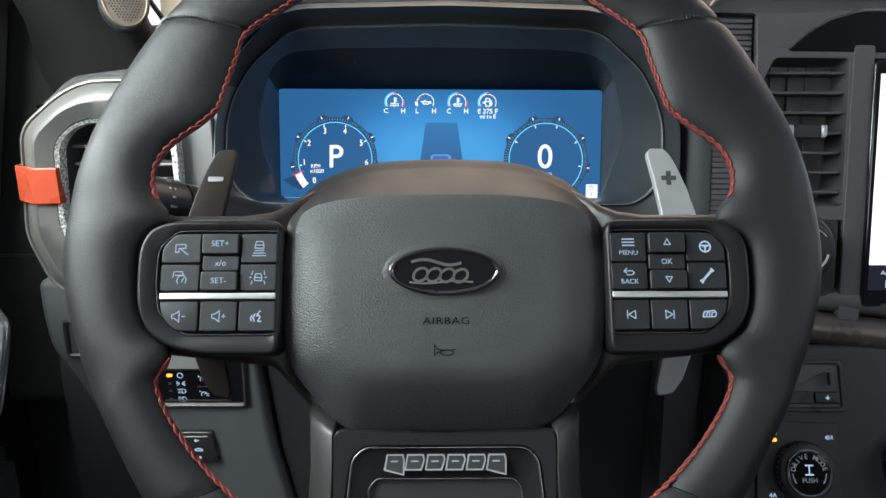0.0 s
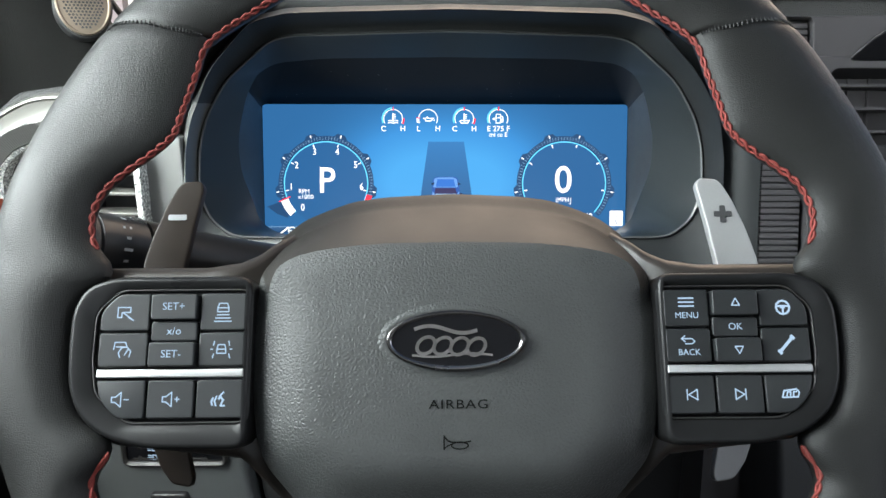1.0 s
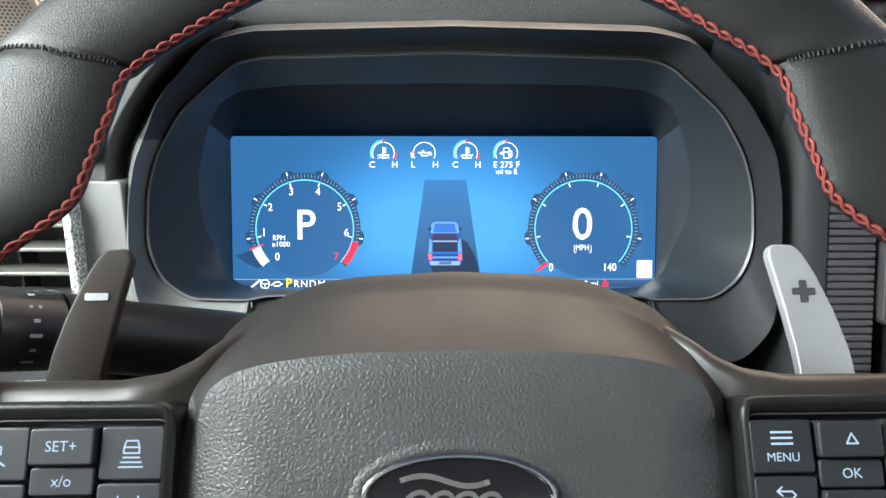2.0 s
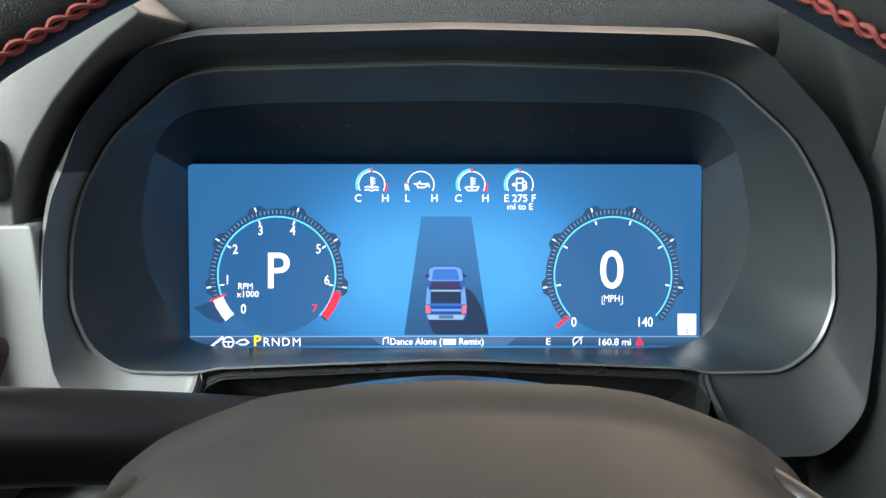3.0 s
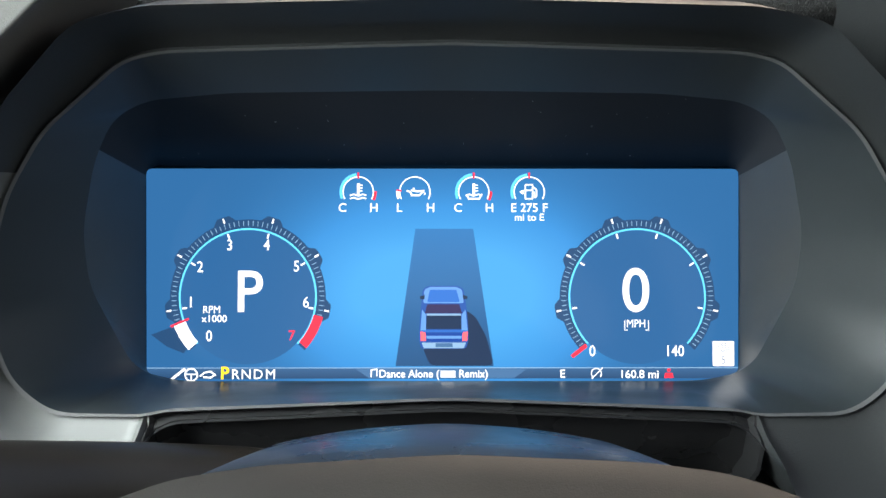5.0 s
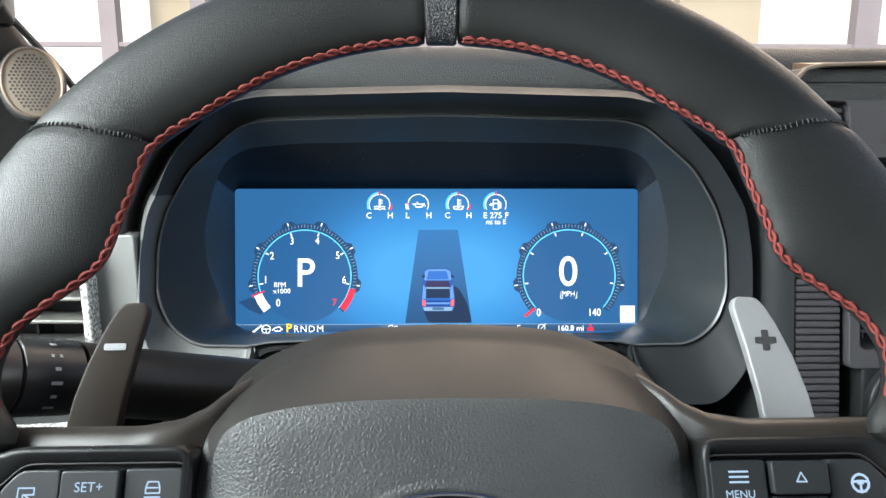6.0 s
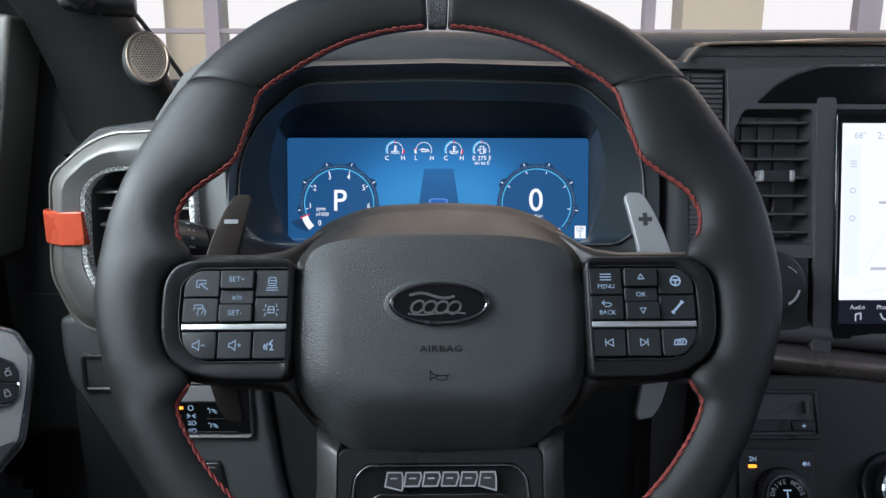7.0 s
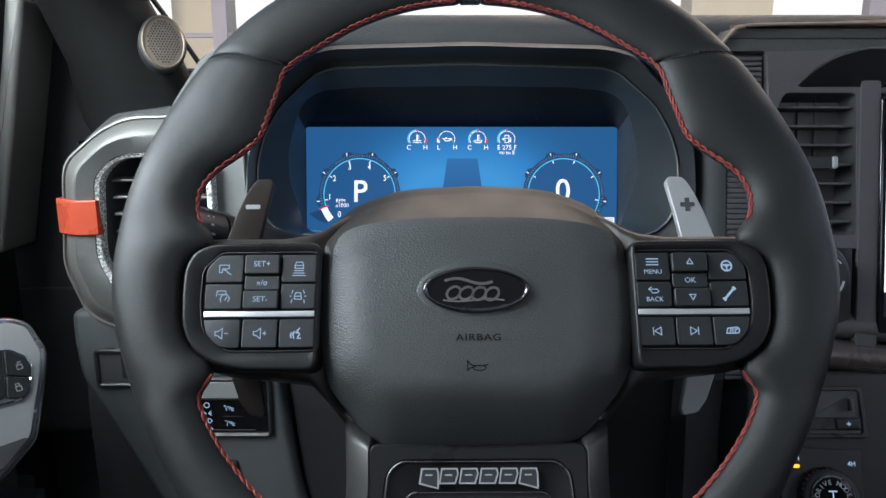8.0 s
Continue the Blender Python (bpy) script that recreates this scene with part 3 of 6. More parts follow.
def pod(sign):
    case = [(0.0818, 0.0275), (0.138, 0.0275), (0.1490, 0.0235), (0.1538, 0.0140), (0.1540, -0.0020), (0.1528, -0.0170), (0.1475, -0.0285), (0.1360, -0.0365), (0.120, -0.0402), (0.0818, -0.0405)]
    case = [(sign * x, y) for x, y in case]
    well = [(0.0826, 0.0218), (0.1345, 0.0218), (0.1436, 0.0130), (0.1438, -0.0060), (0.1418, -0.0190), (0.1290, -0.0300), (0.0826, -0.0300)]
    well = [(sign * x, y) for x, y in well]
    rim_o, o = around(rounded(case, 0.006, 5), sign * 0.115, -0.004), around(rounded(well, 0.0035, 5), sign * 0.115, -0.004)
    rings = [at_w(rim_o, -0.030), at_w(rim_o, -0.0016), at_w(grown(rim_o, -0.0005), -0.0002), at_w(grown(rim_o, -0.0014), 0.0006), at_w(grown(rim_o, -0.0024), 0.0006), at_w(grown(o, 0.0014), -0.0006), at_w(grown(o, 0.0006), -0.0012), at_w(o, -0.0030), at_w(grown(o, -0.0006), -0.0034)]
    body = part("switch_pod", loft(rings, close_first=True), POD, wheel, "satin black switch pod", sharp=50)
    part("pod_trim", frame_ring(grown(o, -0.0001), grown(o, 0.0005), -0.0030, -0.0004, 0.0002), SATIN2, body, "thin satin outline")
    c1, c2, c3 = (0.0838, 0.1019), (0.1029, 0.1211), (0.1221, 0.1414)
    keys = []
    rows = ((0.0203, 0.0055), (0.0047, -0.0086), (-0.0138, -0.0286))
    for ri, (y1, y0) in enumerate(rows):
        for ci, (x0, x1) in enumerate((c1, c2, c3)):
            if ci == 1 and ri < 2:
                continue
            o = rect(x0, x1, y0, y1)
            rad = [0.0013] * 4
            if ci == 2 and ri == 0:
                o = [(x0, y0), (x1, y0), (x1, y1 - 0.007), (x1 - 0.0065, y1), (x0, y1)]
                rad = [0.0013, 0.0013, 0.003, 0.003, 0.0013]
            if ci == 2 and ri == 2:
                o = [(x0, y0), (x1 - 0.0085, y0), (x1 - 0.0015, y0 + 0.0075), (x1, y1), (x0, y1)]
                rad = [0.0013, 0.004, 0.004, 0.0013, 0.0013]
            keys.append((o, rad, (x0 + x1) / 2, (y0 + y1) / 2, 0.0030 if ri < 2 else 0.0026, ri, ci))
    mids = ((0.0200, 0.0098, 0.0050), (0.0092, 0.0014, 0.0030), (0.0009, -0.0086, 0.0050))
    for k, (y1, y0, h) in enumerate(mids):
        keys.append((rect(*c2, y0, y1), [0.0012] * 4, sum(c2) / 2, (y0 + y1) / 2, h, 10 + k, 1))
    for o, rad, cx, cy, h, ri, ci in keys:
        o = [(sign * x, y) for x, y in o]
        key = part("switch_button", slab(rounded(o, rad, 3), -0.0034, h - 0.0022, 0.0006), BUTTON, body)
        ICONS[(sign, ri, ci)] = (key, sign * cx, cy, h - 0.0021)
    part("pod_strip", slab(rounded(rect(*sorted((sign * 0.0838, sign * 0.1414)), -0.0128, -0.0096), 0.0004, 2), -0.0030, 0.0012, 0.0005), ALU, body, "satin chrome strip")
    return body


pod(-1)
pod(1)


def icon(key, bm, mat=None):
    part("button_mark", bm, mat or MARK, ICONS[key][0], "pale blue printed mark")


def mk(key, lines, w=0.00046, scale=1.0):
    ob, cx, cy, z = ICONS[key]
    bm = bmesh.new()
    for ln in lines:
        stroke([(cx + x * scale * 0.001, cy + y * scale * 0.001) for x, y in ln], w, z, bm)
    icon(key, bm)


def tx(key, text, h, dy=0.0, spread=1.0):
    ob, cx, cy, z = ICONS[key]
    icon(key, writing(text, cx, cy + dy, h, z, 0.0, spread))


# left pod: column 2 is the outermost one
tx((-1, 10, 1), "SET+", 0.0029)
tx((-1, 12, 1), "SET-", 0.0029)
tx((-1, 11, 1), "x/o", 0.0030)
CAR = [[(-2.2, 0), (-1.6, 1.8), (1.6, 1.8), (2.2, 0), (2.2, -1.6), (-2.2, -1.6), (-2.2, 0)], [(-2.2, 0), (2.2, 0)]]
mk((-1, 0, 0), [[(x, y + 1.6) for x, y in c] for c in CAR] + [[(-2.4, -1.2), (2.4, -1.2)], [(-2.9, -2.5), (2.9, -2.5)], [(-3.4, -3.8), (3.4, -3.8)]])
mk((-1, 1, 0), [[(x * 0.8, y) for x, y in c] for c in CAR] + [[(-2.8, 3.2), (-3.2, 1.5)], [(-3.4, 0), (-4.2, 0)], [(-3.0, -1.8), (-3.4, -3.4)], [(2.8, 3.2), (3.2, 1.5)], [(3.4, 0), (4.2, 0)], [(3.0, -1.8), (3.4, -3.4)]])
mk((-1, 0, 2), [[(-3, -2), (-3, 2), (2, 2), (2, 0), (-1, 0), (3.4, -3.2), (1.2, -2.0)], [(-1.4, 0), (-1.4, -2), (-3, -2)]])
mk((-1, 1, 2), [[(-3.6, 0.2), (-3.2, 3), (1, 3), (1.6, 1)], [(-2.5, 1.2), (0.4, 1.2)], [(2.6, -2.8), (3.2, -0.6), (1.6, 1.2), (-0.6, 0.8), (-1.6, -1.2), (-1, -3)], [(0.8, -2), (2, 0)]])
SPK = [[(-3.0, -1.0), (-3.0, 1.0), (-1.6, 1.0), (0.6, 2.8), (0.6, -2.8), (-1.6, -1.0), (-3.0, -1.0)]]
mk((-1, 2, 2), SPK + [[(1.8, 0), (3.6, 0)]])
mk((-1, 2, 1), SPK + [[(1.8, 0), (3.6, 0)], [(2.7, 0.9), (2.7, -0.9)]])
mk((-1, 2, 0), [[(1.6, 2.6), (0.2, 1.0), (1.6, -0.4), (0.6, -2.6), (2.2, -2.6)], [(-1.0, 1.0), (-1.8, -0.8), (-1.2, -2.6)], [(-2.4, 0.4), (-3.0, -1.0), (-2.6, -2.4)], [(-0.2, 0), (0.8, 0.8)]], 0.0007)
# right pod
tx((1, 0, 0), "MENU", 0.0024, -0.0030)
ob, cx, cy, z = ICONS[(1, 0, 0)]
icon((1, 0, 0), stroke([(cx - 0.003, cy + 0.0040), (cx + 0.003, cy + 0.0040)], 0.0006, z, stroke([(cx - 0.003, cy + 0.0024), (cx + 0.003, cy + 0.0024)], 0.0006, z, stroke([(cx - 0.003, cy + 0.0008), (cx + 0.003, cy + 0.0008)], 0.0006, z))))
tx((1, 1, 0), "BACK", 0.0024, -0.0028)
mk((1, 1, 0), [[(-1.4, 3.8), (-2.8, 2.6), (-1.4, 1.4)], [(-2.8, 2.6), (1.4, 2.6), (2.4, 1.6), (1.4, 0.6), (-1.4, 0.6)]])
mk((1, 10, 1), [[(-1.6, -1.2), (0, 1.6), (1.6, -1.2), (-1.6, -1.2)]])
mk((1, 12, 1), [[(-1.6, 1.2), (0, -1.6), (1.6, 1.2), (-1.6, 1.2)]])
tx((1, 11, 1), "OK", 0.0027)
mk((1, 0, 2), [[(2.7 * math.cos(k * 0.524), 2.7 * math.sin(k * 0.524)) for k in range(13)], [(-2.5, 0.4), (-0.8, 0.6), (0.8, 0.6), (2.5, 0.4)], [(0, 0), (0, -2.6)], [(-0.8, 0), (0.8, 0)]], 0.0008)
mk((1, 1, 2), [[(-2.6, -2.8), (2.6, 2.8)], [(-3.2, -2.4), (-2.2, -3.4)], [(2.2, 3.4), (3.2, 2.4)]], 0.0012)
mk((1, 2, 0), [[(-2, -2), (-2, 2)], [(2, 2), (-1.4, 0), (2, -2), (2, 2)]])
mk((1, 2, 1), [[(2, -2), (2, 2)], [(-2, 2), (1.4, 0), (-2, -2), (-2, 2)]])
mk((1, 2, 2), [[(-3.4, -1.4), (-2.6, 1.2), (2.4, 1.8), (3.4, 0.6), (2.8, -1.2), (-3.4, -1.4)], [(-1.6, -0.8), (-1.2, 0.7), (0, 0.8), (-0.2, -0.7)], [(1.0, -0.8), (1.2, 0.8), (2.4, 0.8)]], 0.0006)

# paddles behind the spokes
# the left one's dark brown paints in shade; both are one metal
for sign, mat, lab in ((-1, SHADED_PADDLE, "satin aluminium shift paddle with a minus, its shade painted dark brown"), (1, PADDLE, "satin aluminium shift paddle with a plus")):
    o = [(0.1262, 0.0862), (0.1348, 0.0858), (0.1378, 0.0828), (0.1422, 0.0745), (0.1478, 0.0600), (0.1520, 0.0450), (0.1545, 0.0250), (0.1520, -0.020), (0.1440, -0.0370), (0.1372, -0.0530), (0.1312, -0.0605), (0.1225, -0.0620), (0.1214, -0.0580),
         (0.1265, -0.0390), (0.1320, -0.020), (0.1330, 0.0250), (0.1312, 0.0450), (0.1280, 0.0640), (0.1243, 0.0825)]
    o = rounded([(sign * x, y) for x, y in o], 0.0020, 3)
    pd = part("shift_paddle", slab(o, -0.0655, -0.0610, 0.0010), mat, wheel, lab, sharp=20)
    bm = slab(rounded(rect(*sorted((sign * 0.1322, sign * 0.1412)), 0.0658, 0.0686), 0.0006, 2), -0.0612, -0.0606, 0)
    if sign > 0:
        slab(rounded(rect(0.1352, 0.1381, 0.0628, 0.0716), 0.0006, 2), -0.0612, -0.06065, 0, bm=bm)
    part("paddle_mark", bm, DARK if sign > 0 else GREYMARK, pd, "inset sign")

# lower yoke: two faceted legs, a black bridge, a dished badge panel
for sign in (-1, 1):
    rows = [((0.0700, -0.0600, -0.034), (0.0690, -0.0630, -0.0335), (0.0560, -0.0680, -0.0330)),
            ((0.0700, -0.0680, -0.026), (0.0682, -0.0705, -0.0205), (0.0560, -0.0762, -0.0125)),
            ((0.0690, -0.0740, -0.022), (0.0674, -0.0760, -0.0175), (0.0560, -0.0800, -0.0100)),
            ((0.0680, -0.0950, -0.022), (0.0668, -0.0960, -0.0175), (0.0556, -0.0960, -0.0098)),
            ((0.0690, -0.1300, -0.022), (0.0678, -0.1300, -0.0175), (0.0566, -0.1300, -0.0098)),
            ((0.0760, -0.1700, -0.022), (0.0748, -0.1700, -0.0175), (0.0620, -0.1700, -0.0098))]
    rings = []
    for row in rows:
        a, b, c = row
        d = (c[0] - 0.0012, c[1], c[2] - 0.0016)
        e = (c[0] - 0.0012, c[1], -0.034)
        g = (a[0], a[1], -0.034)
        rings.append([(sign * x, y, w) for x, y, w in (a, b, c, d, e, g)])
    part("lower_spoke_cover", loft(rings, close_first=True), SATIN2, wheel, "satin dark grey lower spoke cover", sharp=55)
yk = rounded(mirror([(0.0, -0.0785), (0.0530, -0.0765), (0.0556, -0.0800), (0.0550, -0.110), (0.0570, -0.150), (0.0600, -0.170), (0.0, -0.170)]), 0.003, 3)
part("lower_bezel", frame_ring(rounded(mirror([(0.0, -0.0850), (0.0400, -0.0850), (0.0462, -0.0910), (0.0482, -0.1100), (0.0470, -0.135), (0.0450, -0.150), (0.0, -0.155)]), 0.003, 3), yk, -0.030, -0.0100, 0.001), POD, wheel, "satin black bridge under the pad")
rim_o = rounded(mirror([(0.0, -0.0848), (0.0400, -0.0848), (0.0462, -0.0908), (0.0482, -0.1100), (0.0450, -0.150), (0.0, -0.155)]), 0.005, 5)
in_o = rounded(mirror([(0.0, -0.1000), (0.0340, -0.1000), (0.0380, -0.1045), (0.0385, -0.1150), (0.0360, -0.145), (0.0, -0.148)]), 0.005, 5)
part("badge_surround", frame_ring(grown(rim_o, -0.0010), rim_o, -0.014, -0.0090, 0.0004), DCHROME, wheel, "thin dark chrome surround")
part("badge_panel", loft([at_w(rim_o, -0.0100), at_w(grown(rim_o, -0.0012), -0.0104), at_w(in_o, -0.0135), at_w(grown(in_o, -0.0006), -0.0142)], close_last=False), POD, wheel, "dished satin black badge panel", sharp=25)
part("badge_recess", frame_ring(grown(in_o, -0.0007), in_o, -0.018, -0.0128, 0.0003), DCHROME, wheel, "thin dark chrome recess edge")
part("recess_floor", slab(grown(in_o, -0.0005), -0.020, -0.0155, 0), CONSOLE, wheel, "matt black recess floor")
for k in range(6):
    x0 = -0.0300 + k * 0.0100
    drop = 0.0024 if k in (0, 5) else 0.0
    o = [(x0 + 0.0004, -0.0958), (x0 + 0.0016, -0.0888), (x0 + 0.0092, -0.0888), (x0 + 0.0098, -0.0912), (x0 + 0.0082 + drop * 0.6, -0.0958 - drop)]
    part("badge_block", slab(rounded([(x, y) for x, y in reversed(o)], 0.0005, 2), -0.0112, -0.0098, 0), SATIN, wheel, "raised black shape")
    part("badge_outline", stroke(o, 0.0008, -0.0095, stroke([(x0 + 0.0034, -0.0918), (x0 + 0.0066, -0.0918)], 0.0007, -0.0095), closed=True), ALU, wheel, "brushed metal outline")


# steering column cover and stalk
column = thing("steering_column", "black plastic steering column cover behind the wheel", "steering column", COLUMN)
o = rounded(mirror([(0.0, 0.0745), (0.028, 0.0725), (0.053, 0.0680), (0.068, 0.0560), (0.070, 0.020), (0.060, -0.040), (0.035, -0.056), (0.0, -0.058)]), 0.01, 4)
part("column_cover", loft([[(x * s, y * s + dy, w) for x, y in o] for s, dy, w in ((0.9, 0.0, -0.047), (0.98, 0.0, -0.060), (1.0, 0.002, -0.10), (1.02, 0.003, -0.135), (0.98, 0.000, -0.150), (0.9, 0.0, -0.17))], close_first=True), SATIN, column)
stalk = thing("wiper_stalk", "dark bronze plastic control stalk with white wiper symbols", "stalk", Matrix.Identity(4))
part("stalk_arm", tube([(-0.050, 0.896, 0.735), (-0.075, 0.890, 0.741), (-0.105, 0.876, 0.750), (-0.135, 0.854, 0.762), (-0.157, 0.831, 0.774), (-0.171, 0.811, 0.7845)], [0.0185, 0.0185, 0.0182, 0.0178, 0.0172, 0.0167], n=22), SHROUD, stalk)
s0, s1 = Vector((-0.171, 0.811, 0.7845)), Vector((-0.187, 0.790, 0.793))
sd = (s1 - s0).normalized()
part("stalk_collar", tube([s0, s0 + sd * 0.001, s1 - sd * 0.001, s1], [0.0160, 0.0173, 0.0174, 0.0162], n=28), SATIN, stalk, "black rotating collar")
part("stalk_tip", tube([s1, s1 + sd * 0.001, s1 + sd * 0.022, s1 + sd * 0.026, s1 + sd * 0.027], [0.0162, 0.0176, 0.0173, 0.0158, 0.010], n=28), SHROUD, stalk)
sf = Vector((0.35, -0.92, 0.25))
sf = (sf - sd * sf.dot(sd)).normalized()
su = sd.cross(sf)
bm = bmesh.new()
for k, a in enumerate((-64, -42, -22, -2, 18, 38, 60)):
    nrm = sf * math.cos(radians(a)) + su * math.sin(radians(a))
    tan = nrm.cross(sd)
    c = (s0 + s1) / 2 + nrm * 0.0175
    hw = 0.0024 if k in (1, 3) else 0.0013
    for off in ((-0.0018, 0.0018) if k in (0, 5) else (0.0,)):
        bm.faces.new([bm.verts.new(c + sd * (a1 * hw * (0.5 if k in (0, 5) else 1) + off) + tan * b1 * 0.00075) for a1, b1 in ((-1, -1), (1, -1), (1, 1), (-1, 1))])
part("stalk_marks", bm, GREYMARK, stalk, "white wiper symbols")

# ---- instrument cluster ----
GLASS = basis((0.0, 1.0, 0.85), 13.0)
UNIT = 0.285 / 1058


def display_paint():
    """The lit blue ground of the driver display: brighter towards its middle."""
    m = bpy.data.materials.new("blue_display_ground")
    m.use_nodes = True
    nt = m.node_tree
    b = nt.nodes["Principled BSDF"]
    b.inputs["Base Color"].default_value = (0.004, 0.006, 0.01, 1)
    b.inputs["Roughness"].default_value = 0.10
    b.inputs["Specular IOR Level"].default_value = 0.04
    tc = nt.nodes.new("ShaderNodeTexCoord")
    sep = nt.nodes.new("ShaderNodeSeparateXYZ")
    nt.links.new(tc.outputs["Object"], sep.inputs[0])

    def math_node(op, a, c):
        n = nt.nodes.new("ShaderNodeMath")
        n.operation = op
        for i, v in enumerate((a, c)):
            if isinstance(v, (int, float)):
                n.inputs[i].default_value = v
            else:
                nt.links.new(v, n.inputs[i])
        return n.outputs[0]

    def spot(cx, cy, rx, ry):
        dx = math_node("POWER", math_node("DIVIDE", math_node("SUBTRACT", sep.outputs[0], cx), rx), 2)
        dy = math_node("POWER", math_node("DIVIDE", math_node("SUBTRACT", sep.outputs[1], cy), ry), 2)
        return math_node("POWER", 2.718, math_node("MULTIPLY", math_node("ADD", dx, dy), -1))

    s = math_node("ADD", spot(-0.030, -0.060, 0.045, 0.040), spot(0.030, -0.060, 0.045, 0.040))
    ramp = nt.nodes.new("ShaderNodeValToRGB")
    nt.links.new(s, ramp.inputs[0])
    ramp.color_ramp.elements[0].color = (0.019, 0.092, 0.225, 1)
    ramp.color_ramp.elements[1].color = (0.050, 0.255, 0.530, 1)
    e = ramp.color_ramp.elements.new(0.45)
    e.color = (0.033, 0.187, 0.440, 1)
    nt.links.new(ramp.outputs[0], b.inputs["Emission Color"])
    b.inputs["Emission Strength"].default_value = 1.0
    return m


BLUE = display_paint()
D_WHITE = glow("display_white", (0.92, 0.96, 1.0), 1.0)
D_CYAN = glow("display_cyan", (0.12, 0.60, 0.95), 0.9)
D_NAVY = glow("display_navy", (0.018, 0.062, 0.150), 0.8)
D_DIAL = glow("display_dial", (0.017, 0.084, 0.212), 1.0)
D_RED = glow("display_red", (0.85, 0.03, 0.06), 0.9)
D_AMBER = glow("display_amber", (1.0, 0.62, 0.02), 1.1)
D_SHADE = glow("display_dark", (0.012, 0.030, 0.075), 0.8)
D_TRUCK = glow("display_truck_blue", (0.018, 0.075, 0.300), 0.9)
D_TRUCKHI = glow("display_truck_light", (0.110, 0.270, 0.600), 0.9)
D_ROOF = glow("display_truck_roof", (0.025, 0.130, 0.460), 0.9)
D_GATE = glow("display_truck_gate", (0.008, 0.050, 0.260), 0.9)
D_GLASS = glow("display_truck_glass", (0.030, 0.024, 0.080), 0.9)
D_LAMP = glow("display_truck_lamp", (0.95, 0.12, 0.14), 1.0)
D_TICK = glow("display_tick", (0.25, 0.42, 0.62), 0.8)
D_BAR = glow("display_bar", (0.060, 0.150, 0.300), 0.8)



def fading(name, low, high, y0, y1):
    """A lit field of the display that runs from one colour to another up its height."""
    m = glow(name, low, 1.0)
    nt = m.node_tree
    tc = nt.nodes.new("ShaderNodeTexCoord")
    sep = nt.nodes.new("ShaderNodeSeparateXYZ")
    nt.links.new(tc.outputs["Object"], sep.inputs[0])
    mr = nt.nodes.new("ShaderNodeMapRange")
    mr.inputs["From Min"].default_value, mr.inputs["From Max"].default_value = y0, y1
    nt.links.new(sep.outputs[1], mr.inputs["Value"])
    ramp = nt.nodes.new("ShaderNodeValToRGB")
    ramp.color_ramp.elements[0].color, ramp.color_ramp.elements[1].color = (*low, 1), (*high, 1)
    nt.links.new(mr.outputs[0], ramp.inputs[0])
    nt.links.new(ramp.outputs[0], nt.nodes["Principled BSDF"].inputs["Emission Color"])
    return m


D_ROAD = fading("display_road", (0.014, 0.060, 0.150), (0.026, 0.135, 0.330), -0.096, -0.026)
D_STATUS = fading("display_status", (0.012, 0.040, 0.100), (0.030, 0.085, 0.180), -0.1015, -0.0955)
cluster = thing("instrument_display", "lit blue digital instrument display with round gauges behind the wheel", "display", GLASS)


def D(x, y):
    """A place on the display from its own grid, 1058 units wide, from its top left."""
    return ((x - 529) * UNIT, -y * UNIT * 0.995)


def DP(pts):
    return [D(*p) for p in pts]


scr_o = rounded([(-0.1425, 0.0), (0.1425, 0.0), (0.1412, -0.0995), (0.126, -0.1020), (-0.126, -0.1020), (-0.1412, -0.0995)], 0.003, 4)
panel = part("screen_panel", slab(scr_o, -0.004, 0.0, 0), BLUE, cluster, "blue lit screen", smooth=False)


def show(name, bm, mat, label=""):
    return part(name, bm, mat, panel, label, smooth=False)


L1, L2, L3, L4 = 0.0001, 0.0002, 0.0003, 0.0004
# road lane and the small truck
show("lane_graphic", flat(DP([(480, 108), (583, 108), (619, 353), (445, 353)]), L1), D_ROAD)
show("truck_shadow", flat(rounded(DP([(492, 318), (560, 250), (585, 262), (606, 300), (619, 352), (506, 352)]), 0.003), L2), D_SHADE)
tk = show("truck_graphic", flat(rounded(DP([(493, 216), (503, 210), (556, 210), (566, 216), (571, 250), (574, 285), (574, 310), (569, 322), (491, 322), (487, 310), (487, 285), (490, 250)]), 0.0012), L3), D_TRUCK, "small blue pickup seen from behind")
L5, L6 = 0.0005, 0.0006
show("truck_roof_edge", flat(rounded(DP([(496, 217), (506, 212), (553, 212), (563, 217), (566, 241), (494, 241)]), 0.001), L4), D_TRUCKHI)
show("truck_roof", flat(rounded(DP([(506, 217), (553, 217), (559, 239), (501, 239)]), 0.0008), L5), D_ROOF)
show("truck_glass", flat(DP([(501, 243), (558, 243), (563, 259), (497, 259)]), L4), D_GLASS)
show("truck_rail", flat(DP([(492, 252), (499, 262), (499, 290), (489, 290)]), L4), D_TRUCKHI)
show("truck_rail", flat(DP([(569, 252), (562, 262), (562, 290), (573, 290)]), L4), D_TRUCKHI)
show("truck_bed", flat(DP([(500, 262), (561, 262), (562, 287), (499, 287)]), L5), D_SHADE)
show("truck_bed_bar", flat(DP([(500, 259.5), (561, 259.5), (561, 263), (500, 263)]), L6), D_TICK)
show("truck_gate_top", flat(DP([(492, 289), (570, 289), (570, 292), (492, 292)]), L5), D_ROOF)
show("truck_gate", flat(DP([(499, 294), (563, 294), (562, 309), (500, 309)]), L4), D_GATE)
show("truck_gate_line", flat(DP([(500, 299), (562, 299), (562, 304), (500, 304)]), L5), D_TRUCKHI)
show("truck_bumper", flat(rounded(DP([(491, 311), (570, 311), (566, 321), (495, 321)]), 0.0006), L5), D_TICK)
